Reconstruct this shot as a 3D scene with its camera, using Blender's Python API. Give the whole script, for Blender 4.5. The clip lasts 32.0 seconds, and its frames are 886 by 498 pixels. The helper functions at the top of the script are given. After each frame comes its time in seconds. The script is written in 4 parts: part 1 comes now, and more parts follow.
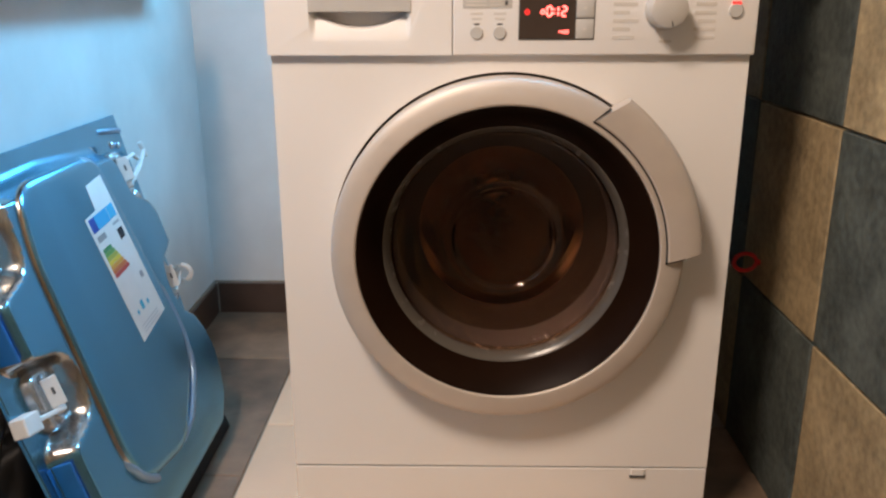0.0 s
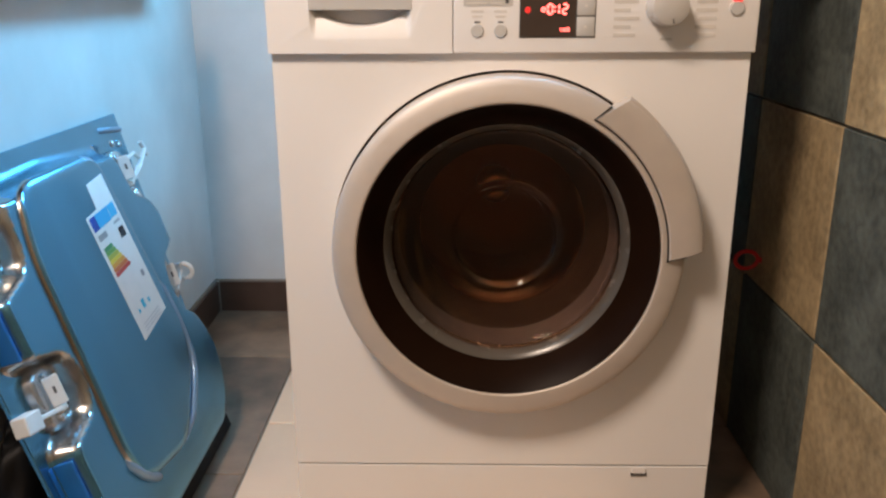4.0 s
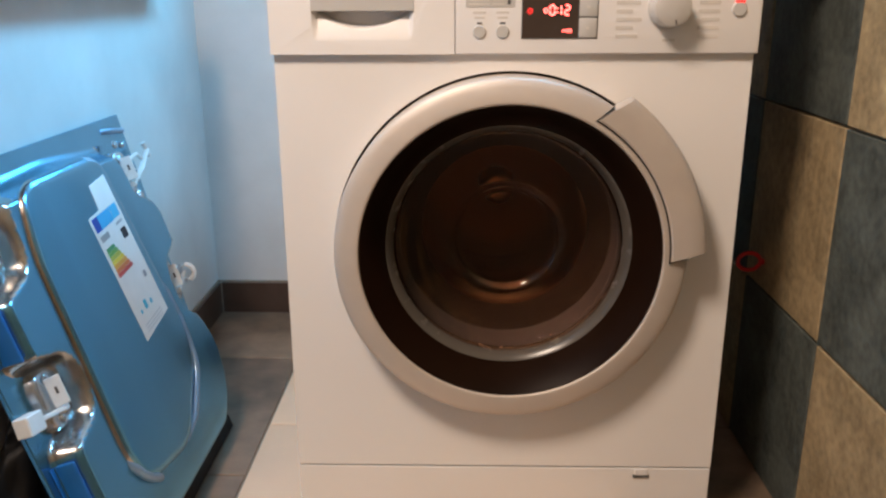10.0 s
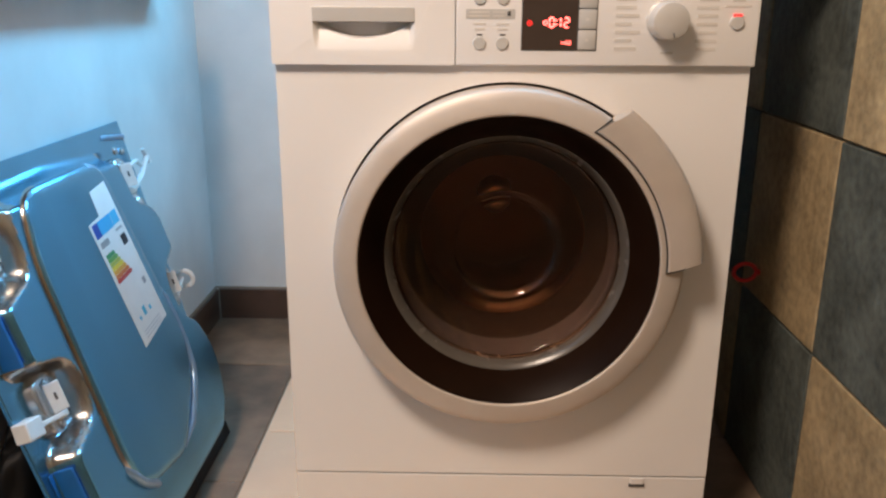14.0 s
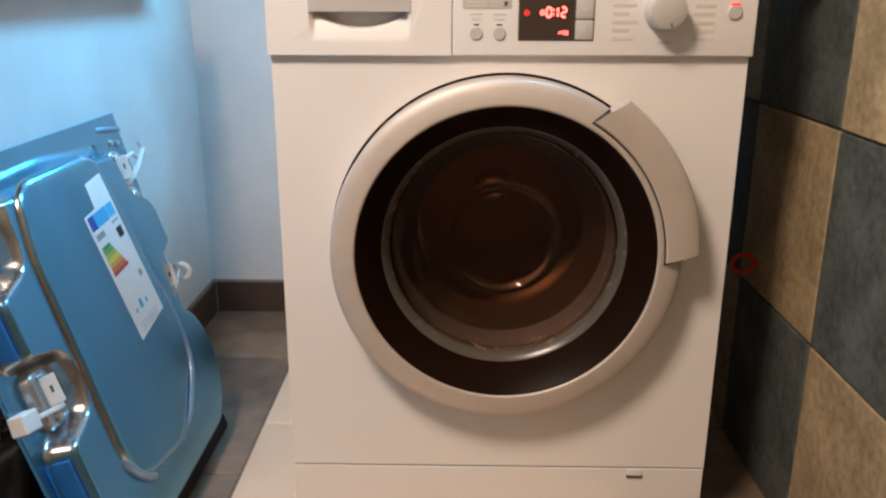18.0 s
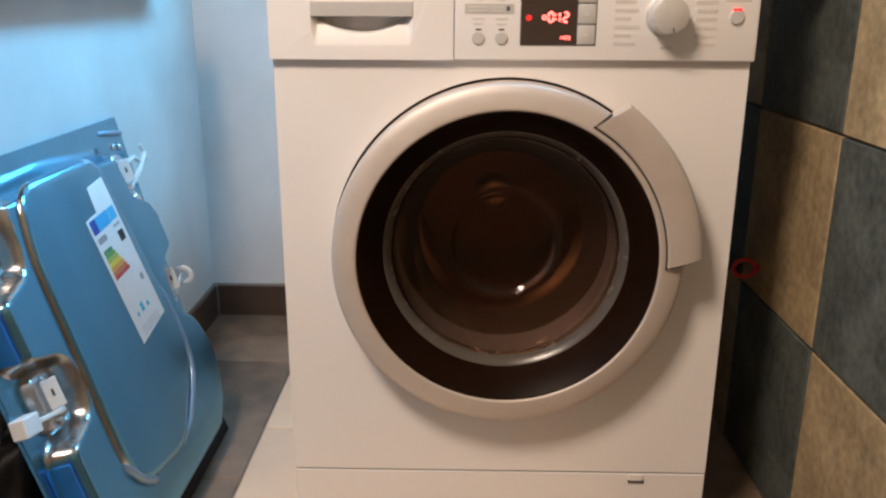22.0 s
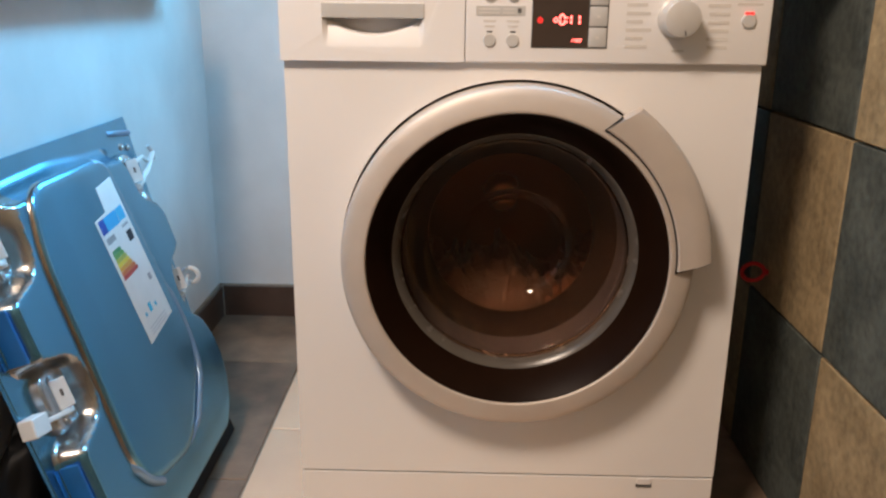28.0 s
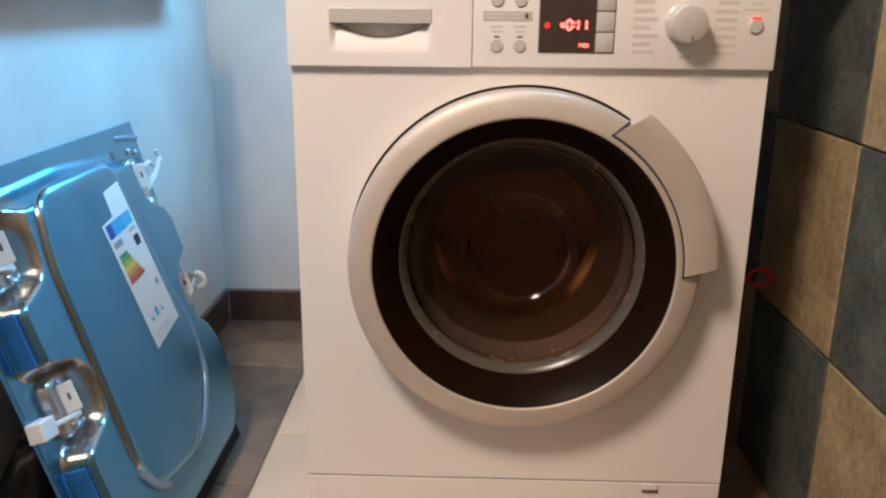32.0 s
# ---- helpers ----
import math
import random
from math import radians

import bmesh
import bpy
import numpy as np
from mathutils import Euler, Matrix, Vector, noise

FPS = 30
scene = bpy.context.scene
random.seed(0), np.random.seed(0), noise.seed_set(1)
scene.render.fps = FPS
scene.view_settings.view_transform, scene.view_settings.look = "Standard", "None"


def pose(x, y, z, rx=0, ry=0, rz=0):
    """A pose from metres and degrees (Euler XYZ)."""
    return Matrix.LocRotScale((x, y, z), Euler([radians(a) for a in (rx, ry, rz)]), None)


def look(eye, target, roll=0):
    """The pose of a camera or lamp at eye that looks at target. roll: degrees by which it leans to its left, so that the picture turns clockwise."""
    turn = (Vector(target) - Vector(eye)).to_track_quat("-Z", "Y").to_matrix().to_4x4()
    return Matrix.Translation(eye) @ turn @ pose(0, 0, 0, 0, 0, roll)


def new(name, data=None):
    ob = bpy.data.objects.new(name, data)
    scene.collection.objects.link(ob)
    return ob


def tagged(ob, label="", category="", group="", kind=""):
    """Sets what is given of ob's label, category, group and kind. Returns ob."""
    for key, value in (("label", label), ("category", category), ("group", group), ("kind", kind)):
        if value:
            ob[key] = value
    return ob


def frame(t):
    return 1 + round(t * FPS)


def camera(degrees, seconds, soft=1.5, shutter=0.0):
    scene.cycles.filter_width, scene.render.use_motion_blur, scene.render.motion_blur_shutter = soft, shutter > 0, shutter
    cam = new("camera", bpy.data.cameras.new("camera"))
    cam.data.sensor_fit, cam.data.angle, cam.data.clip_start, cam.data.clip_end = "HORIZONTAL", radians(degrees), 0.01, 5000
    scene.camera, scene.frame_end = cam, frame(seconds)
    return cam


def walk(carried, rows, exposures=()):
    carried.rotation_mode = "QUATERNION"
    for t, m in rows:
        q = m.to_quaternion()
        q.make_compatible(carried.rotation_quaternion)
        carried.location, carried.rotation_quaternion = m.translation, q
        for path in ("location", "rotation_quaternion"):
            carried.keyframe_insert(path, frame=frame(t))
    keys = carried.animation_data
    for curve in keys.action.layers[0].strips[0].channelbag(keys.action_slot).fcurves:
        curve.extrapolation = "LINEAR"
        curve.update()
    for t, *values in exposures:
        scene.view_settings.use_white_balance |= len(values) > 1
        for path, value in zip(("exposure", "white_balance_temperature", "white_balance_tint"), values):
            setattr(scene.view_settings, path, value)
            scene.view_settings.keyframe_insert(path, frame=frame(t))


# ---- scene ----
cam = camera(56.4, 32.0, 2.35, 0.75)
PATH = [
    (0, (-0.063, -1.055, 0.76), (-0.099, 0.856, 0.171), -0.1),
    (0.5, (-0.063, -1.054, 0.76), (-0.105, 0.855, 0.166), -0.1),
    (1, (-0.062, -1.052, 0.758), (-0.104, 0.856, 0.159), -0.3),
    (1.5, (-0.062, -1.051, 0.757), (-0.106, 0.856, 0.155), -0.4),
    (2, (-0.062, -1.052, 0.759), (-0.106, 0.856, 0.16), -0.3),
    (2.5, (-0.063, -1.054, 0.758), (-0.104, 0.857, 0.168), -0.2),
    (3, (-0.063, -1.055, 0.759), (-0.103, 0.856, 0.172), -0.1),
    (3.5, (-0.063, -1.054, 0.76), (-0.101, 0.855, 0.165), -0.2),
    (5.5, (-0.063, -1.056, 0.76), (-0.102, 0.857, 0.176), -0.2),
    (6, (-0.063, -1.055, 0.76), (-0.102, 0.857, 0.172), -0.2),
    (6.5, (-0.063, -1.054, 0.76), (-0.101, 0.856, 0.167), -0.2),
    (7, (-0.063, -1.054, 0.76), (-0.103, 0.856, 0.167), -0.2),
    (7.5, (-0.063, -1.055, 0.76), (-0.103, 0.857, 0.175), -0.2),
    (8, (-0.062, -1.057, 0.76), (-0.102, 0.857, 0.181), -0.1),
    (8.5, (-0.061, -1.058, 0.762), (-0.104, 0.856, 0.185), -0.1),
    (9, (-0.063, -1.057, 0.762), (-0.102, 0.856, 0.179), -0.1),
    (9.5, (-0.063, -1.054, 0.76), (-0.103, 0.856, 0.17), -0.1),
    (10, (-0.062, -1.054, 0.759), (-0.107, 0.856, 0.17), -0.2),
    (10.5, (-0.063, -1.056, 0.76), (-0.104, 0.857, 0.178), -0.1),
    (11, (-0.064, -1.058, 0.763), (-0.104, 0.856, 0.183), 0.1),
    (11.5, (-0.065, -1.059, 0.763), (-0.101, 0.856, 0.187), 0.2),
    (12, (-0.063, -1.058, 0.763), (-0.1, 0.855, 0.181), 0.1),
    (12.5, (-0.064, -1.058, 0.762), (-0.099, 0.855, 0.179), 0.1),
    (13, (-0.064, -1.059, 0.763), (-0.099, 0.855, 0.183), 0.1),
    (13.5, (-0.063, -1.059, 0.764), (-0.098, 0.856, 0.189), 0.2),
    (14, (-0.065, -1.06, 0.764), (-0.101, 0.856, 0.19), 0.3),
    (14.5, (-0.065, -1.059, 0.763), (-0.102, 0.856, 0.187), 0.2),
    (16.5, (-0.065, -1.06, 0.763), (-0.098, 0.856, 0.192), 0.4),
    (17, (-0.065, -1.06, 0.763), (-0.102, 0.856, 0.189), 0.4),
    (17.5, (-0.065, -1.059, 0.762), (-0.099, 0.856, 0.186), 0.2),
    (18, (-0.064, -1.057, 0.761), (-0.095, 0.854, 0.171), 0.2),
    (18.5, (-0.064, -1.055, 0.76), (-0.1, 0.856, 0.172), 0.2),
    (19, (-0.065, -1.056, 0.761), (-0.099, 0.857, 0.178), 0.3),
    (19.5, (-0.064, -1.059, 0.763), (-0.095, 0.856, 0.188), 0.4),
    (20, (-0.065, -1.06, 0.764), (-0.096, 0.856, 0.192), 0.6),
    (20.5, (-0.066, -1.06, 0.763), (-0.097, 0.856, 0.19), 0.6),
    (21, (-0.066, -1.058, 0.761), (-0.096, 0.855, 0.181), 0.4),
    (21.5, (-0.064, -1.056, 0.762), (-0.095, 0.857, 0.178), 0.2),
    (22, (-0.065, -1.057, 0.761), (-0.098, 0.857, 0.181), 0.3),
    (22.5, (-0.068, -1.057, 0.761), (-0.103, 0.857, 0.182), 0.6),
    (23, (-0.066, -1.057, 0.762), (-0.11, 0.858, 0.186), 0.2),
    (23.5, (-0.064, -1.056, 0.761), (-0.102, 0.858, 0.183), -0.2),
    (24, (-0.067, -1.052, 0.759), (-0.113, 0.859, 0.171), 0.1),
    (24.5, (-0.068, -1.051, 0.759), (-0.116, 0.859, 0.169), 0.1),
    (25, (-0.069, -1.052, 0.758), (-0.111, 0.86, 0.172), 0.2),
    (25.5, (-0.068, -1.052, 0.759), (-0.111, 0.86, 0.174), 0.4),
    (27.5, (-0.075, -1.056, 0.76), (-0.119, 0.859, 0.183), 0.7),
    (28, (-0.074, -1.055, 0.762), (-0.113, 0.86, 0.184), 0.6),
    (28.5, (-0.073, -1.057, 0.762), (-0.115, 0.86, 0.195), 0.7),
    (29, (-0.076, -1.059, 0.765), (-0.113, 0.86, 0.204), 0.8),
    (29.5, (-0.076, -1.06, 0.763), (-0.12, 0.86, 0.203), 0.7),
    (30, (-0.074, -1.059, 0.763), (-0.118, 0.861, 0.203), 0.3),
    (30.5, (-0.075, -1.057, 0.761), (-0.12, 0.861, 0.196), 0.4),
    (31, (-0.074, -1.057, 0.762), (-0.116, 0.86, 0.194), 0.4),
    (31.5, (-0.077, -1.057, 0.761), (-0.121, 0.861, 0.196), 0.6),
    (32, (-0.078, -1.056, 0.761), (-0.126, 0.862, 0.196), 0.6),
]
walk(cam, [(t, look(eye, target, roll)) for t, eye, target, roll in PATH])

# ---------------------------------------------------------------- light
world = bpy.data.worlds.new("world")
scene.world = world
world.use_nodes = True
world.node_tree.nodes["Background"].inputs[0].default_value = (0.55, 0.75, 1.0, 1)
world.node_tree.nodes["Background"].inputs[1].default_value = 0.02


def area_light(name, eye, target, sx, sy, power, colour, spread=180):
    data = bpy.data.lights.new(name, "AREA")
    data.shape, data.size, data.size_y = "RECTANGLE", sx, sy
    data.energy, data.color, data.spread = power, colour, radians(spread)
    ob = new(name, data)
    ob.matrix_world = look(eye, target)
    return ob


# warm round lamp hanging in the room in front of the nook
lamp = bpy.data.lights.new("room_lamp_light", "POINT")
lamp.energy, lamp.color, lamp.shadow_soft_size = 140, (1.0, 0.79, 0.635), 0.20
new("room_lamp_light", lamp).location = (-0.69, -1.04, 1.96)
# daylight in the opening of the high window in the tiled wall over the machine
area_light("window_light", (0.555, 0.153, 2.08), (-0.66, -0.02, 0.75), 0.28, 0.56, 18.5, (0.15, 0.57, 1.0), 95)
# added unseen blue light in a north wall opening, for highlights on the sink
area_light("added_blue_light", (-0.30, 0.965, 1.16), (-0.62, 0.0, 0.60), 0.24, 0.22, 10, (0.10, 0.57, 1.0))
scene.view_settings.exposure = 0.0

# ---------------------------------------------------------------- materials


def material(name, colour, rough=0.5, metal=0.0, vary=0.08, scale=20.0, bump=0.0, bump_scale=120.0, coat=0.0,
             dark=None, random_part=0.0, spec=0.5, stretch=(1, 1, 1)):
    """Principled surface with colour varied at two scales and fine relief."""
    m = bpy.data.materials.new(name)
    m.use_nodes = True
    nt = m.node_tree
    b = nt.nodes["Principled BSDF"]
    b.inputs["Roughness"].default_value, b.inputs["Metallic"].default_value = rough, metal
    b.inputs["Coat Weight"].default_value = coat
    b.inputs["Coat Roughness"].default_value = 0.08
    b.inputs["Specular IOR Level"].default_value = spec
    tc = nt.nodes.new("ShaderNodeTexCoord")
    mp = nt.nodes.new("ShaderNodeMapping")
    mp.inputs["Scale"].default_value = stretch
    nt.links.new(tc.outputs["Object"], mp.inputs["Vector"])
    if vary > 0:
        n1 = nt.nodes.new("ShaderNodeTexNoise")
        n1.inputs["Scale"].default_value, n1.inputs["Detail"].default_value = scale, 6
        n2 = nt.nodes.new("ShaderNodeTexNoise")
        n2.inputs["Scale"].default_value, n2.inputs["Detail"].default_value = scale * 0.17, 3
        add = nt.nodes.new("ShaderNodeMath")
        add.operation = "ADD"
        half = nt.nodes.new("ShaderNodeMath")
        half.operation, half.inputs[1].default_value = "MULTIPLY", 0.5
        for n in (n1, n2):
            nt.links.new(mp.outputs["Vector"], n.inputs["Vector"])
        nt.links.new(n1.outputs["Fac"], add.inputs[0])
        nt.links.new(n2.outputs["Fac"], add.inputs[1])
        nt.links.new(add.outputs[0], half.inputs[0])
        ramp = nt.nodes.new("ShaderNodeValToRGB")
        lo = dark or [c * (1 - vary * 2.2) for c in colour]
        hi = [min(1.0, c * (1 + vary * 0.8)) for c in colour]
        ramp.color_ramp.elements[0].position, ramp.color_ramp.elements[1].position = 0.34, 0.66
        ramp.color_ramp.elements[0].color, ramp.color_ramp.elements[1].color = (*lo, 1), (*hi, 1)
        nt.links.new(half.outputs[0], ramp.inputs["Fac"])
        out = ramp.outputs["Color"]
        if random_part:
            info = nt.nodes.new("ShaderNodeObjectInfo")
            hsv = nt.nodes.new("ShaderNodeHueSaturation")
            mr = nt.nodes.new("ShaderNodeMapRange")
            mr.inputs["To Min"].default_value, mr.inputs["To Max"].default_value = 1 - random_part, 1 + random_part
            nt.links.new(info.outputs["Random"], mr.inputs["Value"])
            nt.links.new(mr.outputs["Result"], hsv.inputs["Value"])
            nt.links.new(out, hsv.inputs["Color"])
            out = hsv.outputs["Color"]
        nt.links.new(out, b.inputs["Base Color"])
        rr = nt.nodes.new("ShaderNodeMapRange")
        rr.inputs["To Min"].default_value, rr.inputs["To Max"].default_value = max(0.02, rough * 0.8), min(1, rough * 1.2)
        nt.links.new(n1.outputs["Fac"], rr.inputs["Value"])
        nt.links.new(rr.outputs["Result"], b.inputs["Roughness"])
    else:
        b.inputs["Base Color"].default_value = (*colour, 1)
    if bump > 0:
        n3 = nt.nodes.new("ShaderNodeTexNoise")
        n3.inputs["Scale"].default_value, n3.inputs["Detail"].default_value = bump_scale, 5
        bp = nt.nodes.new("ShaderNodeBump")
        bp.inputs["Strength"].default_value, bp.inputs["Distance"].default_value = bump, 0.004
        nt.links.new(mp.outputs["Vector"], n3.inputs["Vector"])
        nt.links.new(n3.outputs["Fac"], bp.inputs["Height"])
        nt.links.new(bp.outputs["Normal"], b.inputs["Normal"])
    return m


def glow(name, colour, strength):
    m = bpy.data.materials.new(name)
    m.use_nodes = True
    b = m.node_tree.nodes["Principled BSDF"]
    b.inputs["Base Color"].default_value = (*[c * 0.3 for c in colour], 1)
    b.inputs["Emission Color"].default_value = (*colour, 1)
    b.inputs["Emission Strength"].default_value = strength
    return m


def glass(name, colour, rough=0.0, ior=1.36):
    m = bpy.data.materials.new(name)
    m.use_nodes = True
    b = m.node_tree.nodes["Principled BSDF"]
    b.inputs["Base Color"].default_value = (*colour, 1)
    b.inputs["Transmission Weight"].default_value = 1.0
    b.inputs["Roughness"].default_value, b.inputs["IOR"].default_value = rough, ior
    return m


ENAMEL = material("white_enamel", (0.80, 0.785, 0.77), 0.32, vary=0.015, scale=6, bump=0.02, bump_scale=260)
PLASTIC = material("white_plastic", (0.80, 0.785, 0.775), 0.38, vary=0.015, scale=9, bump=0.03, bump_scale=420)
GREYPLAST = material("light_grey_plastic", (0.52, 0.51, 0.49), 0.42, vary=0.03, scale=30, bump=0.03, bump_scale=400)
KNOB = material("pale_grey_knob_plastic", (0.56, 0.54, 0.51), 0.36, metal=0.15, vary=0.03, scale=40, bump=0.02, bump_scale=500)
SILVER = material("silver_painted_plastic", (0.61, 0.54, 0.475), 0.50, metal=0.35, vary=0.03, scale=40, bump=0.03, bump_scale=700)
DARKGLOSS = material("dark_brown_gloss_plastic", (0.012, 0.005, 0.0025), 0.40, vary=0.15, scale=12, spec=0.06)
BLACKGAP = material("black_rubber", (0.012, 0.011, 0.010), 0.7, vary=0.2, scale=40)
RIM = material("pale_grey_rim_plastic", (0.080, 0.070, 0.060), 0.26, vary=0.05, scale=40)
LIPRUBBER = material("dark_gasket_lip_rubber", (0.012, 0.009, 0.008), 0.8, vary=0.1, scale=25, bump=0.1, bump_scale=90, spec=0.05)
GASKET = material("grey_door_gasket_rubber", (0.028, 0.032, 0.045), 0.7, vary=0.08, scale=25, bump=0.1, bump_scale=90, spec=0.2)
LIFTSTEEL = material("lifter_brown_plastic", (0.115, 0.058, 0.034), 0.25, metal=0.0, vary=0.04, scale=15)
HUBSTEEL = material("polished_hub_steel", (0.80, 0.70, 0.62), 0.40, metal=1.0, vary=0.05, scale=40)
GLINTBAR = material("pale_glint_plastic", (0.42, 0.30, 0.20), 0.22, vary=0.1, scale=80)
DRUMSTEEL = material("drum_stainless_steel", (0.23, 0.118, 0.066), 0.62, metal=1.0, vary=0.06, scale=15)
DISPLAY = material("dark_display_window", (0.060, 0.043, 0.034), 0.2, vary=0.1, scale=30)
PRINT = material("grey_print", (0.65, 0.62, 0.58), 0.5, vary=0.05, scale=60)
MARKRED = material("red_print", (0.50, 0.10, 0.07), 0.5, vary=0.05, scale=60)
PRINTDARK = material("dark_print", (0.08, 0.08, 0.08), 0.5, vary=0.05, scale=60)
STEEL = material("bare_stainless_steel", (0.52, 0.54, 0.55), 0.26, metal=0.8, vary=0.05, scale=40, bump=0.012, bump_scale=120,
                 stretch=(1, 0.06, 1))
FILMSTEEL = material("brushed_stainless_steel", (0.155, 0.41, 0.61), 0.22, metal=0.92, vary=0.08, scale=16, bump=0.018, bump_scale=120, coat=0.0,
                     stretch=(1, 0.06, 1))
BEADSTEEL = material("satin_stainless_steel", (0.30, 0.43, 0.58), 0.36, metal=0.75, vary=0.08, scale=40)
BRIGHTSTEEL = material("bright_stainless_steel", (0.42, 0.42, 0.41), 0.22, metal=0.95, vary=0.08, scale=40)
EDGESTEEL = material("edge_reflection_steel", (0.50, 0.46, 0.42), 0.20, metal=1.0, vary=0.15, scale=30)
BLUEFILM = material("blue_protective_film", (0.014, 0.14, 0.42), 0.35, vary=0.15, scale=18, bump=0.2, bump_scale=50)
CLIPWHITE = material("white_clip_plastic", (0.72, 0.72, 0.70), 0.4, vary=0.05, scale=50)
SHELF = material("teal_blue_board", (0.014, 0.11, 0.20), 0.5, vary=0.1, scale=12)
FILLER = material("black_filler_surface", (0.008, 0.008, 0.009), 0.5, vary=0.2, scale=20, bump=0.2, bump_scale=30, spec=0.25)
FOAM = material("black_sealing_foam", (0.010, 0.010, 0.011), 0.9, vary=0.3, scale=90, bump=0.3)
PAPER = material("label_paper", (0.74, 0.75, 0.75), 0.5, vary=0.03, scale=40)
PLASTER = material("white_wall_plaster", (0.74, 0.735, 0.72), 0.85, vary=0.075, scale=6.0, bump=0.09, bump_scale=45)
GREYTILE = material("grey_brown_tile", (0.26, 0.185, 0.130), 0.45, vary=0.30, scale=14, bump=0.1, bump_scale=80, random_part=0.12)
BASETILE = material("dark_brown_base_tile", (0.100, 0.060, 0.043), 0.42, vary=0.22, scale=14, bump=0.1, bump_scale=80, random_part=0.1)
CREAMTILE = material("cream_floor_tile", (0.76, 0.57, 0.41), 0.35, vary=0.05, scale=8, bump=0.05, bump_scale=90, random_part=0.04)
# unseen floor in front; tone balances bounce light and reflections in the glass
ROOMTILE = material("brown_room_tile", (0.13, 0.095, 0.070), 0.6, vary=0.06, scale=10, bump=0.05, bump_scale=80, random_part=0.1)
GROUT = material("sandy_grout", (0.30, 0.26, 0.21), 0.9, vary=0.15, scale=60, bump=0.3)
BEIGESLATE = material("beige_slate_tile", (0.39, 0.30, 0.175), 0.6, vary=0.21, scale=80, bump=0.6, bump_scale=60, random_part=0.08, spec=0.15)
BLUESLATE = material("blue_grey_slate_tile", (0.092, 0.106, 0.098), 0.6, vary=0.25, scale=85, bump=0.7, bump_scale=60, random_part=0.1, spec=0.15)
RED = material("red_plastic", (0.62, 0.012, 0.012), 0.35, vary=0.08, scale=40)
# unseen room surfaces; tones chosen for fill light and dark reflections in the glass
CEILPAINT = material("dim_ceiling_paint", (0.09, 0.07, 0.055), 0.8, vary=0.08, scale=5)
SOUTHPAINT = material("beige_paint", (0.16, 0.13, 0.10), 0.8, vary=0.1, scale=5)
ROOMPAINT = material("room_paint", (0.80, 0.72, 0.62), 0.8, vary=0.08, scale=5)
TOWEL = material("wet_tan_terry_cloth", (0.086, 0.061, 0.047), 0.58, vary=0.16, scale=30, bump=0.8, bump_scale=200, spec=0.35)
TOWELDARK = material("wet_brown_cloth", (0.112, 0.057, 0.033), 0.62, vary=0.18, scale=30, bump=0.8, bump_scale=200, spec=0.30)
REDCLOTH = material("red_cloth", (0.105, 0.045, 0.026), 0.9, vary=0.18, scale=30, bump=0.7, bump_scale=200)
LED = glow("red_led_lit", (1.0, 0.11, 0.09), 7.0)
LEDSOFT = glow("red_led_soft", (1.0, 0.035, 0.03), 1.6)
DOORGLASS = glass("brown_tinted_door_glass", (0.97, 0.62, 0.41))

# ---------------------------------------------------------------- mesh helpers


def mesh_of(bm, name, mat, smooth=False, angle=40):
    me = bpy.data.meshes.new(name)
    bmesh.ops.recalc_face_normals(bm, faces=bm.faces)
    if smooth:
        for f in bm.faces:
            f.smooth = True
        for e in bm.edges:
            if len(e.link_faces) == 2 and e.calc_face_angle(0) > radians(angle):
                e.smooth = False
    bm.to_mesh(me)
    bm.free()
    me.materials.append(mat)
    return me


def part(name, bm, mat, parent=None, label="", smooth=False, angle=40):
    ob = new(name, mesh_of(bm, name, mat, smooth, angle))
    if parent:
        ob.parent = parent
    if label:
        tagged(ob, label)
    return ob


def box(x0, x1, y0, y1, z0, z1, bevel=0.0, segs=2):
    bm = bmesh.new()
    bmesh.ops.create_cube(bm, size=1)
    for v in bm.verts:
        v.co = ((x0 + x1) / 2 + v.co.x * (x1 - x0), (y0 + y1) / 2 + v.co.y * (y1 - y0), (z0 + z1) / 2 + v.co.z * (z1 - z0))
    if bevel:
        bmesh.ops.bevel(bm, geom=bm.edges[:], offset=bevel, segments=segs, affect="EDGES", profile=0.5)
    return bm


def merge(*bms):
    out = bms[0]
    for b in bms[1:]:
        me = bpy.data.meshes.new("tmp")
        b.to_mesh(me)
        b.free()
        out.from_mesh(me)
        bpy.data.meshes.remove(me)
    return out


def moved(bm, m):
    bmesh.ops.transform(bm, matrix=m, verts=bm.verts)
    return bm


def lathe(profile, n=96, a0=0.0, a1=360.0, cx=0.0, cz=0.0, closed=False):
    """Turn (radius, y) pairs about the machine's y axis; angle 0 points to +x, 90 up."""
    bm = bmesh.new()
    full = abs(a1 - a0) >= 359.9
    cols = []
    for i in range(n if full else n + 1):
        a = radians(a0 + (a1 - a0) * i / n)
        cols.append([bm.verts.new((cx + r * math.cos(a), y, cz + r * math.sin(a))) for r, y in profile])
    m = len(profile)
    for i in range(n):
        c, d = cols[i], cols[(i + 1) % len(cols)]
        for j in range(m if closed else m - 1):
            k = (j + 1) % m
            bm.faces.new((c[j], c[k], d[k], d[j]))
    if closed and not full:
        bm.faces.new(cols[0])
        bm.faces.new(cols[-1])
    bmesh.ops.remove_doubles(bm, verts=bm.verts, dist=1e-6)
    return bm


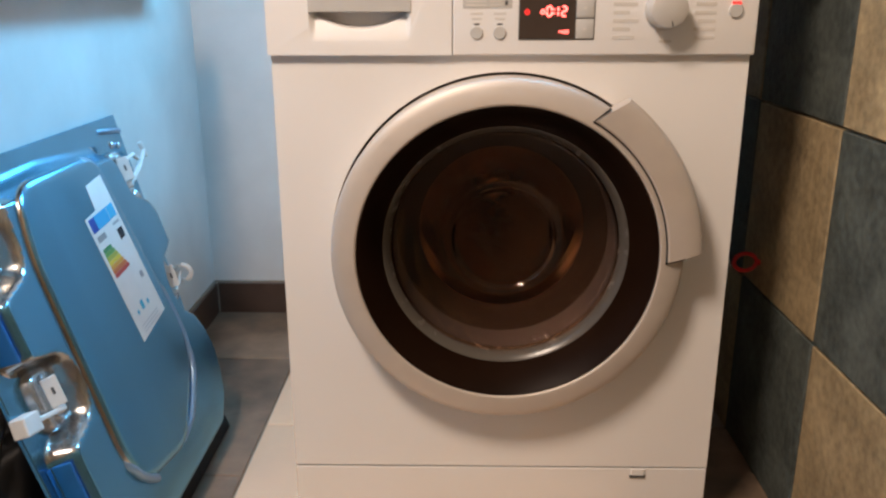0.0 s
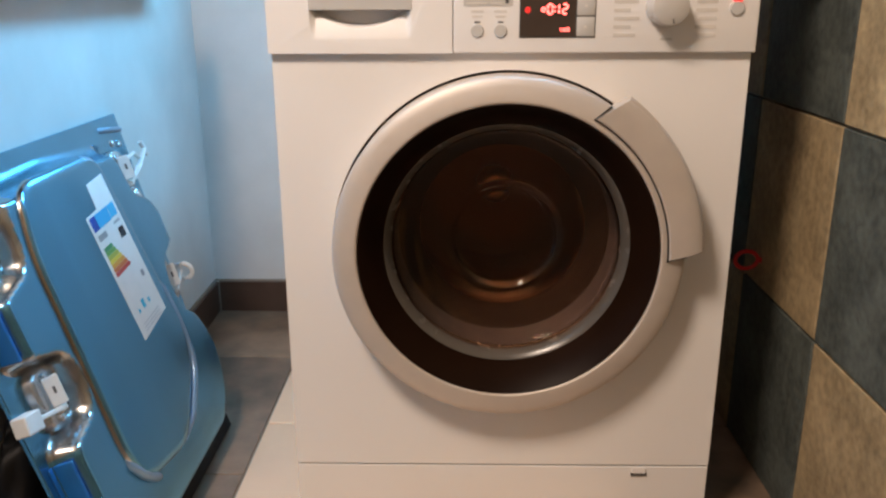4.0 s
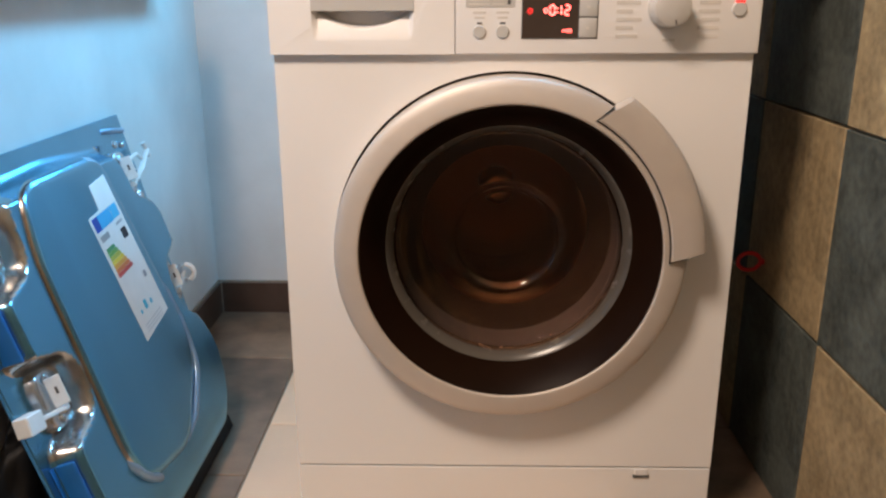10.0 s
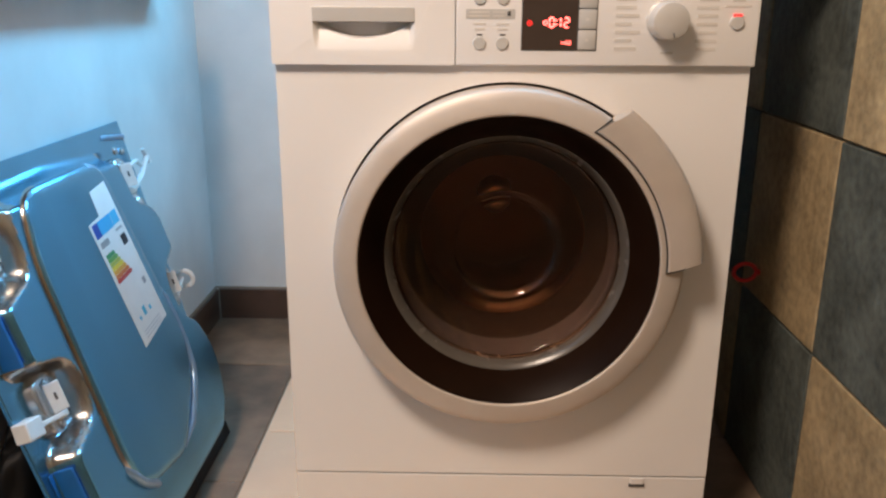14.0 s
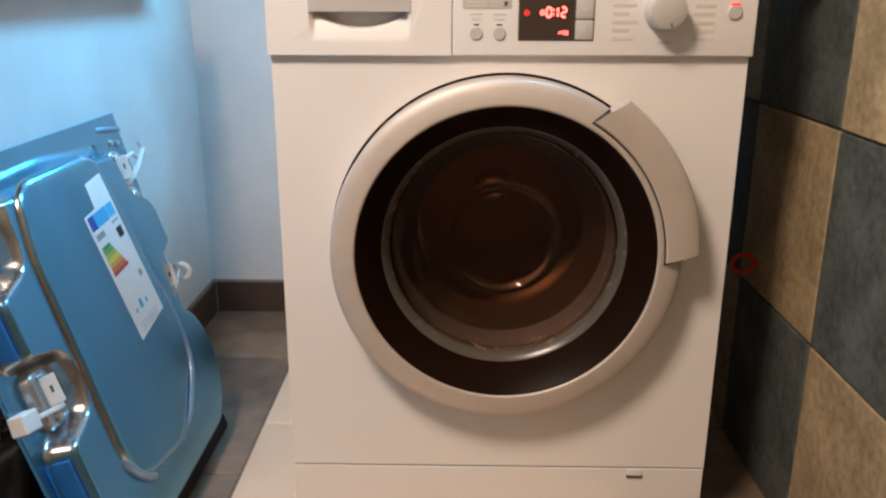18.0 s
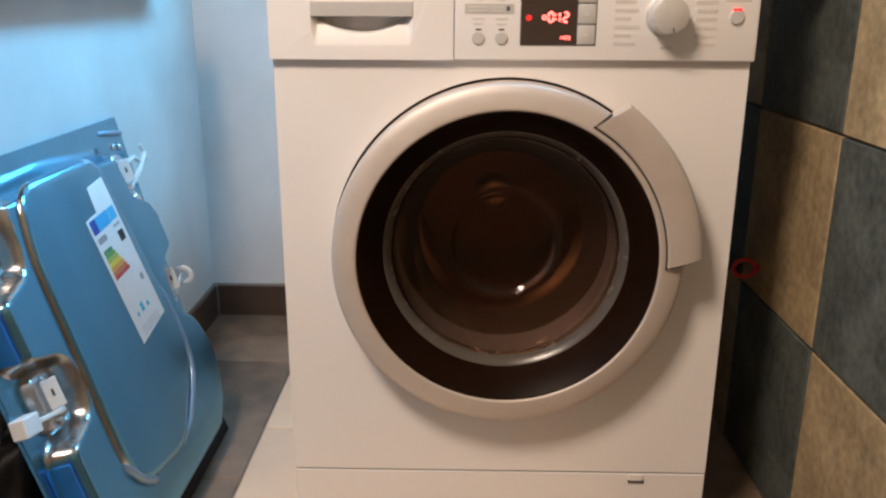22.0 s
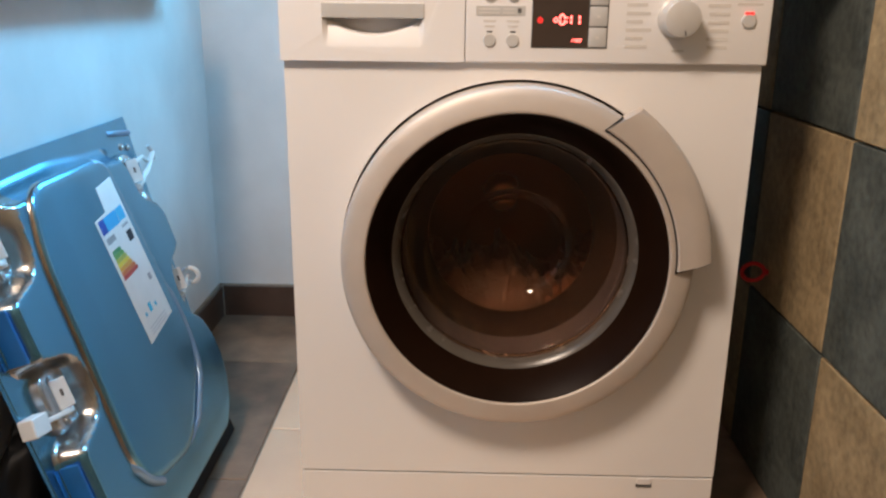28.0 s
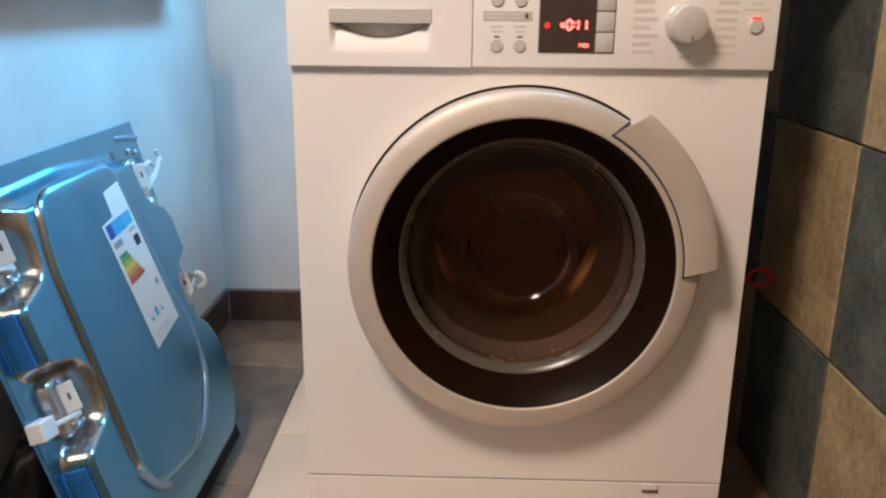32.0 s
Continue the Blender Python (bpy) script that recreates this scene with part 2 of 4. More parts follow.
def prism(points, y0, y1, bevel=0.0):
    """Polygon in x and z pulled from y0 to y1."""
    bm = bmesh.new()
    f = bm.faces.new([bm.verts.new((x, y0, z)) for x, z in points])
    r = bmesh.ops.extrude_face_region(bm, geom=[f])
    bmesh.ops.translate(bm, vec=(0, y1 - y0, 0), verts=[v for v in r["geom"] if isinstance(v, bmesh.types.BMVert)])
    if bevel:
        bmesh.ops.bevel(bm, geom=bm.edges[:], offset=bevel, segments=2, affect="EDGES")
    return bm


def tube(points, r, n=8, closed=False):
    bm = bmesh.new()
    pts = [Vector(p) for p in points]
    rings = []
    for i, p in enumerate(pts):
        a = pts[i - 1] if i or closed else p
        b = pts[(i + 1) % len(pts)] if i < len(pts) - 1 or closed else p
        q = (b - a).to_track_quat("Z", "Y").to_matrix()
        rings.append([bm.verts.new(p + q @ Vector((r * math.cos(t * math.tau / n), r * math.sin(t * math.tau / n), 0))) for t in range(n)])
    m = len(rings)
    for i in range(m if closed else m - 1):
        a, b = rings[i], rings[(i + 1) % m]
        for t in range(n):
            bm.faces.new((a[t], a[(t + 1) % n], b[(t + 1) % n], b[t]))
    if not closed:
        bm.faces.new(rings[0])
        bm.faces.new(rings[-1])
    return bm


def disc(x, z, r, y0, y1, bevel=0.001, n=40):
    return lathe([(0.0, y0), (r - bevel, y0), (r, y0 + bevel), (r, y1)], n, cx=x, cz=z)


def thing(name, label, category, group="", at=(0, 0, 0)):
    ob = new(name)
    ob.location = at
    ob.empty_display_size = 0.05
    return tagged(ob, label, category, group)


# ---------------------------------------------------------------- the place
LEFT, BACK, RIGHT, FRONT, CEIL = -0.668, 0.875, 0.434, -2.60, 2.50
WEST, NOOK = -2.40, -0.55   # the room widens to the west in front of the nook
JOINT = 0.004   # upright joint of the wall tiles
TILE_H, TILE_W, ROW0 = 0.2973, 0.2973, 0.596   # wall tiles; height of one level joint
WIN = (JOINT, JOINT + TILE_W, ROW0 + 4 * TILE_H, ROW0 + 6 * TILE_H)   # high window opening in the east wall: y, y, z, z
LIGHT_OPENING = (-0.43, -0.17, 1.04, 1.28)   # opening added in the north wall for the blue highlight light: x, x, z, z


def structure(name, bm, mat, label):
    return tagged(part(name, bm, mat), label, kind="structure")


def build_place():
    structure("wall_west", box(LEFT - 0.12, LEFT, NOOK, BACK + 0.12, 0, CEIL), PLASTER, "white painted plaster wall in cool daylight")
    x0, x1, z0, z1 = LIGHT_OPENING
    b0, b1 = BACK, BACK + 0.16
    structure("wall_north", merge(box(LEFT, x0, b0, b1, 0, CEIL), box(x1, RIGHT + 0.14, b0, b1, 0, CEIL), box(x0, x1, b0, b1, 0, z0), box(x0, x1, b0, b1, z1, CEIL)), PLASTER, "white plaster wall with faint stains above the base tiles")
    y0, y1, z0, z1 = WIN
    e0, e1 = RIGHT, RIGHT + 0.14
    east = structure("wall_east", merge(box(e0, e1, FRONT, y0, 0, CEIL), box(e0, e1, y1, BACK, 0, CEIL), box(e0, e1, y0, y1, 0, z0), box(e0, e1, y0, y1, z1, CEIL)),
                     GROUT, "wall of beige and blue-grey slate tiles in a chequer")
    structure("wall_south", box(WEST, RIGHT + 0.14, FRONT - 0.12, FRONT, 0, CEIL), SOUTHPAINT, "plain beige wall behind the room")
    structure("wall_far_west", box(WEST - 0.12, WEST, FRONT - 0.12, NOOK + 0.12, 0, CEIL), ROOMPAINT, "plain painted wall of the room")
    structure("wall_nook", box(WEST, LEFT - 0.12, NOOK, NOOK + 0.12, 0, CEIL), ROOMPAINT, "plain painted wall beside the nook")
    # unseen slab added to block lamp light from the gap beside the machine
    structure("light_block_slab", box(0.3015, RIGHT - 0.012, 0.03, BACK, 0.836, 0.866), PLASTER, "unseen slab added to keep lamp light out of the gap beside the machine")
    structure("ceiling", box(WEST, RIGHT + 0.14, FRONT - 0.12, BACK + 0.12, CEIL, CEIL + 0.1), CEILPAINT, "plain dim ceiling")
    floor = structure("floor", box(WEST, RIGHT + 0.14, FRONT - 0.12, BACK + 0.12, -0.1, -0.003), GROUT, "tiled floor of cream tiles with a grey-brown border strip")
    return east, floor


def build_tiles(east, floor):
    """Tiles of the floor, base and east wall, each a piece of its own."""
    def piece(name, me, parent, x, y, z):
        ob = new(name, me)
        ob.parent = parent
        ob.location = (x, y, z)
        return ob
    # cream floor tiles
    edge = -0.418
    cw, cl = 0.30, 0.60
    cream = mesh_of(box(-cw / 2 + 0.0015, cw / 2 - 0.0015, -cl / 2 + 0.0015, cl / 2 - 0.0015, -0.008, 0.0, 0.001, 1), "floor_tile", CREAMTILE)
    # east strip is added: dark tile in place of shade on the gap floor
    bw = (RIGHT - edge - 2 * cw) / 2 - 0.002
    border = mesh_of(box(-bw, bw, -cl / 2 + 0.0015, cl / 2 - 0.0015, -0.008, 0.0, 0.001, 1), "floor_tile", GREYTILE)
    for j in range(-1, 1):
        yc = 0.304 + (j + 0.5) * cl
        for i in range(2):
            piece("floor_tile", cream, floor, edge + 0.0015 + (i + 0.5) * cw, yc, 0)
        piece("floor_tile", border, floor, (edge + 2 * cw + RIGHT) / 2, yc, 0)
    slab = mesh_of(box(-0.294, 0.294, -0.294, 0.294, -0.008, 0.0, 0.001, 1), "floor_tile", ROOMTILE)
    for i in range(5):
        for j in range(4):
            piece("floor_tile", slab, floor, RIGHT - 0.002 - (i + 0.5) * 0.592, 0.304 - cl - (j + 0.5) * 0.592, 0)
    # grey border strip along the west wall
    gw = edge - LEFT
    for j in range(-1, 2):
        y0, y1 = 0.594 - 0.46 + j * 0.46, 0.594 + j * 0.46
        y1 = min(y1, BACK)
        y0, y1 = (max(y0, 0.306 - cl), y1) if j < 1 else (0.594, BACK)
        if y1 - y0 < 0.02:
            continue
        me = mesh_of(box(-gw / 2 + 0.001, gw / 2 - 0.001, -(y1 - y0) / 2 + 0.0015, (y1 - y0) / 2 - 0.0015, -0.008, 0.0, 0.001, 1), "floor_tile", GREYTILE)
        piece("floor_tile", me, floor, (edge + LEFT) / 2, (y0 + y1) / 2, 0)
    # chequered slate tiles of the east wall
    j0 = -int((ROW0 + 0.01) / TILE_H) - 1
    def slate(w, h, seed):
        bm = box(-0.009, 0.0, -w / 2 + 0.0018, w / 2 - 0.0018, -h / 2 + 0.0018, h / 2 - 0.0018, 0.0016, 1)
        return bm
    full = {}
    for k in range(2):
        full[k] = mesh_of(slate(TILE_W, TILE_H, k), "wall_tile", BEIGESLATE if k else BLUESLATE)
    for j in range(j0, 7):
        zc = ROW0 + (j + 0.5) * TILE_H
        if zc - TILE_H / 2 > CEIL - 0.05:
            continue
        for i in range(-9, 4):
            yc = JOINT + (i + 0.5) * TILE_W
            if yc + TILE_W / 2 > BACK + 0.001 or yc - TILE_W / 2 < FRONT - 0.001 or zc - TILE_H / 2 < -0.3 or (i == 0 and j in (4, 5)):
                continue
            piece("wall_tile", full[1 if (i + j) % 2 == 1 else 0], east, RIGHT + random.uniform(-0.0006, 0.0006), yc, zc)


def build_base(edge_h=0.078):
    n = structure("baseboard_north", box(LEFT + 0.010, RIGHT - 0.012, BACK - 0.010, BACK, 0.0, edge_h, 0.0015, 1), BASETILE, "dark brown tile baseboard")
    w = structure("baseboard_west", box(LEFT, LEFT + 0.010, -0.30, BACK - 0.0115, 0.0, edge_h, 0.0015, 1), BASETILE, "dark brown tile baseboard")
    structure("trim_corner", box(LEFT + 0.0095, LEFT + 0.0125, BACK - 0.0125, BACK - 0.0095, 0.0, edge_h), GROUT, "pale joint line in the baseboard's corner")
    structure("trim", merge(box(LEFT + 0.0005, RIGHT - 0.014, BACK - 0.006, BACK, edge_h, edge_h + 0.004),
                            box(LEFT, LEFT + 0.006, -0.30, BACK - 0.008, edge_h, edge_h + 0.004)), GROUT, "pale joint line along the top of the baseboard")


# ---------------------------------------------------------------- washing machine
CZ = 0.436      # height of the door's and drum's axis
PANEL_Y = -0.009


def front_plate():
    """Front sheet with the round door opening and rounded outer edges."""
    bm = bmesh.new()
    n, r, w, z0, z1 = 96, 0.2312, 0.2975, 0.106, 0.694
    inner, outer, back = [], [], []
    for i in range(n):
        a = math.tau * i / n
        c, s = math.cos(a), math.sin(a)
        inner.append(bm.verts.new((r * c, 0.0, CZ + r * s)))
        back.append(bm.verts.new((r * c * 0.985, 0.035, CZ + r * s * 0.985)))
        k = min((w / abs(c)) if abs(c) > 1e-6 else 9, ((z1 - CZ) if s > 0 else (CZ - z0)) / abs(s) if abs(s) > 1e-6 else 9)
        outer.append(bm.verts.new((k * c, 0.0, CZ + k * s)))
    for i in range(n):
        j = (i + 1) % n
        bm.faces.new((inner[i], inner[j], back[j], back[i]))
        a, b = outer[i].co, outer[j].co
        if abs(a.x - b.x) > 1e-5 and abs(a.z - b.z) > 1e-5:
            sx = w if (a.x + b.x) > 0 else -w
            sz = z1 if (a.z + b.z) / 2 > CZ else z0
            v = bm.verts.new((sx, 0, sz))
            bm.faces.new((inner[i], outer[i], v, outer[j], inner[j]))
        else:
            bm.faces.new((inner[i], outer[i], outer[j], inner[j]))
    return bm


def build_machine():
    wm = thing("washing_machine", "white front-loading washing machine with silver ringed door, running", "washing machine")
    # casing: two sides, back, top, with rounded front edges
    shell = merge(box(-0.2975, -0.294, 0.0015, 0.56, 0.012, 0.842, 0.0012, 2), box(0.294, 0.2975, 0.0015, 0.56, 0.012, 0.842, 0.0012, 2),
                  box(-0.294, 0.294, 0.557, 0.56, 0.012, 0.842))
    part("casing", shell, ENAMEL, wm)
    part("front_panel", front_plate(), ENAMEL, wm, smooth=True, angle=30)
    part("worktop", box(-0.2995, 0.2995, 0.004, 0.57, 0.8425, 0.862, 0.004, 3), PLASTIC, wm)
    for sx in (-0.25, 0.25):
        for y in (0.05, 0.51):
            part("foot", disc_upright(sx, y, 0.018, 0.0, 0.014), BLACKGAP, wm)
    # plinth with its flap
    part("plinth", box(-0.2975, 0.2975, 0.0, 0.02, 0.012, 0.1035, 0.0015, 2), ENAMEL, wm)
    flap = part("plinth_latch", box(0.189, 0.208, -0.0022, 0.004, 0.0925, 0.1030, 0.0008, 1), PLASTIC, wm, "small white plinth latch")
    part("latch_slot", box(0.1872, 0.2098, -0.0018, 0.004, 0.0886, 0.0932), PRINTDARK, flap)
    build_controls(wm)
    build_door(wm)
    drum = build_drum(wm)
    return wm, drum


def disc_upright(x, y, r, z0, z1, n=20):
    bm = bmesh.new()
    bmesh.ops.create_cone(bm, cap_ends=True, segments=n, radius1=r, radius2=r, depth=z1 - z0)
    return moved(bm, Matrix.Translation((x, y, (z0 + z1) / 2)))


def drawer_front():
    """Front of the detergent drawer with a scooped grip."""
    x0, x1, z0, z1 = -0.300, -0.0716, 0.688, 0.842
    gx0, gx1, gz0, gz1 = -0.247, -0.1215, 0.7045, 0.757
    bm = bmesh.new()
    y = PANEL_Y
    nx, nz = 56, 36
    xs = [gx0 + (gx1 - gx0) * i / nx for i in range(nx + 1)]
    zs = [gz0 + (gz1 - gz0) * k / nz for k in range(nz + 1)]

    def depth(i, k):
        if i in (0, nx) or k in (0, nz):
            return 0.0
        u = (xs[i] - (gx0 + gx1) / 2) / ((gx1 - gx0) / 2)
        s = k / nz
        side = min(1.0, (1 - abs(u)) * 9)
        base = 0.0185 * s ** 1.25 * side * side * (3 - 2 * side)
        lip = 0.27 + 0.44 * u * u   # the curved front edge of the deep grip
        deep = 0.030 * max(0.0, min(1.0, (s - lip) / 0.15))
        return base + deep * math.sqrt(max(0.0, 1 - u * u * 0.9))
    grid = [[bm.verts.new((xs[i], y + depth(i, k), zs[k])) for k in range(nz + 1)] for i in range(nx + 1)]
    for i in range(nx):
        for k in range(nz):
            bm.faces.new((grid[i][k], grid[i + 1][k], grid[i + 1][k + 1], grid[i][k + 1]))
    o = [bm.verts.new(p) for p in ((x0, y, z0), (x1, y, z0), (x1, y, z1), (x0, y, z1))]
    bm.faces.new([o[0], o[1]] + [grid[i][0] for i in range(nx, -1, -1)])
    bm.faces.new([o[1], o[2]] + [grid[nx][k] for k in range(nz, -1, -1)])
    bm.faces.new([o[2], o[3]] + [grid[i][nz] for i in range(nx + 1)])
    bm.faces.new([o[3], o[0]] + [grid[0][k] for k in range(nz + 1)])
    b = [bm.verts.new((v.co.x, 0.004, v.co.z)) for v in o]
    for i in range(4):
        j = (i + 1) % 4
        bm.faces.new((o[i], o[j], b[j], b[i]))
    return bm


SEGS = {"a": (0, 1, 0), "b": (1, 0.5, 1), "c": (1, -0.5, 1), "d": (0, -1, 0), "e": (-1, -0.5, 1), "f": (-1, 0.5, 1), "g": (0, 0, 0)}
DIGIT = {"0": "abcdef", "1": "bc", "2": "abged", "4": "fgbc"}


def segment_mesh(length, w):
    h = length / 2
    bm = prism([(-h, 0), (-h + w / 2, w / 2), (h - w / 2, w / 2), (h, 0), (h - w / 2, -w / 2), (-h + w / 2, -w / 2)], -0.0003, 0.0003)
    return bm


def digit(ch, x, z, half, parent, y, w=0.0017, mat=None):
    """Lit bars of a seven-bar figure; half: half its width."""
    made = {}
    for s in DIGIT[ch]:
        dx, dz, up = SEGS[s]
        ob = part("figure_bar", segment_mesh(half * 1.75 if not up else half * 1.75, w), mat or LED, parent)
        ob.matrix_basis = pose(x + dx * half * 0.95, y, z + dz * half * 1.9, 0, -90 if up else 0, 0)
        made[s] = ob
    return made


BARS = {}


def build_controls(wm):
    y = PANEL_Y
    drawer = part("detergent_drawer", drawer_front(), PLASTIC, wm, "white detergent drawer front with a scooped grip", smooth=True, angle=25)
    part("drawer_grip", box(-0.2475, -0.121, y - 0.0012, y + 0.006, 0.7395, 0.7575, 0.001, 2), GREYPLAST, drawer, "light grey grip bar")
    part("maker_mark", box(-0.2230, -0.1900, y - 0.0004, y + 0.0005, 0.7708, 0.7752), MARKRED, drawer, "small red mark")
    part("maker_mark", lathe([(0.0030, y - 0.0004), (0.0044, y - 0.0004), (0.0044, y), (0.0030, y)], 20, cx=-0.2345, cz=0.7730, closed=True), PRINT, drawer, "small grey ring mark")
    part("caption_bar", box(-0.1460, -0.1110, y - 0.0004, y + 0.0005, 0.7695, 0.7725), PRINT, drawer)
    panel = part("control_panel", box(-0.0705, 0.300, y, 0.010, 0.688, 0.842, 0.0022, 3), PLASTIC, wm, "white control panel with display, knob and keys", smooth=True)
    part("panel_back", box(-0.298, 0.298, 0.011, 0.014, 0.69, 0.842), PLASTIC, wm)
    # round keys with printed dashes and captions
    for z in (0.7150, 0.7685):
        for x in (-0.0412, -0.0130):
            key = part("key", disc(x, z, 0.0078, y - 0.0022, y + 0.001, 0.0008), GREYPLAST, panel, "round light grey key", smooth=True)
            part("key_mark", box(x - 0.0034, x + 0.0034, y - 0.0006, y + 0.0005, z + 0.0092, z + 0.0110), PRINTDARK, key)
            for dz, w in ((0.0155, 0.0062), (0.0215, 0.0078)):
                part("caption_bar", box(x - w, x + w, y - 0.0004, y + 0.0005, z + dz, z + dz + 0.0024), PRINT, panel)
    plate = part("caption_plate", box(-0.0580, 0.0020, y - 0.0005, y + 0.0005, 0.7440, 0.7555), GREYPLAST, panel, "grey printed caption field")
    for zb in (0.7465, 0.7510):
        part("caption_bar", box(-0.0545, -0.0290, y - 0.0008, y, zb, zb + 0.0018), PRINT, plate)
        part("caption_bar", box(-0.0255, -0.0110, y - 0.0008, y, zb, zb + 0.0018), PRINT, plate)
    part("caption_mark", box(-0.0075, -0.0030, y - 0.0008, y, 0.7470, 0.7530, 0.0008, 1), PRINTDARK, plate)
    # display and the column of keys beside it
    disp = part("display", box(0.0105, 0.0790, y - 0.0010, y + 0.001, 0.7070, 0.812, 0.0015, 2), DISPLAY, panel, "dark display with red lit figures")
    for k in range(4):
        z = 0.7072 + k * 0.0246
        key = part("key", box(0.0797, 0.1018, y - 0.0016, y + 0.001, z + 0.0006, z + 0.0240, 0.0014, 2), GREYPLAST, panel, "rectangular light grey key", smooth=True)
        part("key_mark", box(0.0885, 0.0925, y - 0.0019, y - 0.001, z + 0.0105, z + 0.0135), PRINT, key)
    part("key_frame", box(0.0100, 0.1026, y - 0.0006, y + 0.001, 0.7064, 0.813), PRINTDARK, panel)
    yl, zf, h = y - 0.0014, 0.7402, 0.0029
    digit("0", 0.0470, zf, h, disp, yl, 0.0023)
    for dz in (-0.0024, 0.0024):
        part("figure_dot", disc(0.0527, zf + dz, 0.0011, yl - 0.0003, yl + 0.0002, 0.0002, 10), LED, disp)
    digit("1", 0.0550, zf, h, disp, yl, 0.0023)
    BARS.update(digit("2", 0.0650, zf, h, disp, yl, 0.0023))
    BARS["x"], BARS["z"], BARS["h"], BARS["y"] = 0.0650, zf, h, yl
    for i, ch in enumerate("1400"):
        digit(ch, 0.0590 + i * 0.0036, 0.7160, 0.0010, disp, yl, 0.0010, LED)
    part("figure_icon", lathe([(0.0016, yl - 0.0003), (0.0030, yl - 0.0003), (0.0030, yl), (0.0016, yl)], 16, cx=0.0392, cz=zf - 0.0005, closed=True), LED, disp)
    part("figure_icon", disc(0.0392, zf - 0.0005, 0.0015, yl - 0.0003, yl, 0.0002, 10), LEDSOFT, disp)
    part("figure_icon", lathe([(0.0022, yl - 0.0003), (0.0034, yl - 0.0003), (0.0034, yl), (0.0022, yl)], 18, cx=0.0200, cz=zf - 0.0008, closed=True), LEDSOFT, disp)
    part("figure_icon", disc(0.0200, zf - 0.0008, 0.0010, yl - 0.0003, yl, 0.0002, 10), LEDSOFT, disp)
    # programme knob
    kx, kz = 0.1865, 0.7430
    knob = part("knob", lathe([(0.0, y - 0.029), (0.0196, y - 0.029), (0.0214, y - 0.0280), (0.0221, y - 0.0240), (0.0232, y - 0.0045), (0.0246, y - 0.0035), (0.0250, y + 0.001)], 64, cx=kx, cz=kz),
                KNOB, panel, "light grey round programme knob", smooth=True, angle=35)
    part("pointer", box(-0.0007, 0.0007, y - 0.0296, y - 0.0285, -0.0200, -0.0140), PRINTDARK, knob).matrix_basis = pose(kx, 0, kz, 0, -12, 0)
    for i in range(9):
        z = 0.7080 + i * 0.0098
        w = (0.027, 0.021, 0.031, 0.020, 0.029, 0.025, 0.024, 0.026, 0.025)[i]
        part("caption_bar", box(0.1245, 0.1245 + w, y - 0.0004, y + 0.0005, z - 0.0008, z + 0.0034), PRINT, panel)
        w = (0.024, 0.026, 0.022, 0.026, 0.025, 0.027, 0.024, 0.026, 0.022)[i]
        part("caption_bar", box(0.2490 - w, 0.2490, y - 0.0004, y + 0.0005, z - 0.0008, z + 0.0034), PRINT, panel)
    part("caption_bar", box(0.182, 0.197, y - 0.0004, y + 0.0005, 0.7030, 0.7060), PRINT, panel)
    # start key with its lit top
    start = part("start_key", disc(0.2720, 0.7410, 0.0086, y - 0.0030, y + 0.001, 0.001), GREYPLAST, panel, "round start key lit red on top", smooth=True)
    part("key_light", box(0.2665, 0.2775, y - 0.0034, y - 0.001, 0.7482, 0.7515, 0.0008, 1), LEDSOFT, start)
    part("caption_bar", box(0.2650, 0.2800, y - 0.0004, y + 0.0005, 0.7655, 0.7680), PRINT, panel)
    part("caption_bar", box(0.2570, 0.2880, y - 0.0004, y + 0.0005, 0.7590, 0.7615), PRINT, panel)


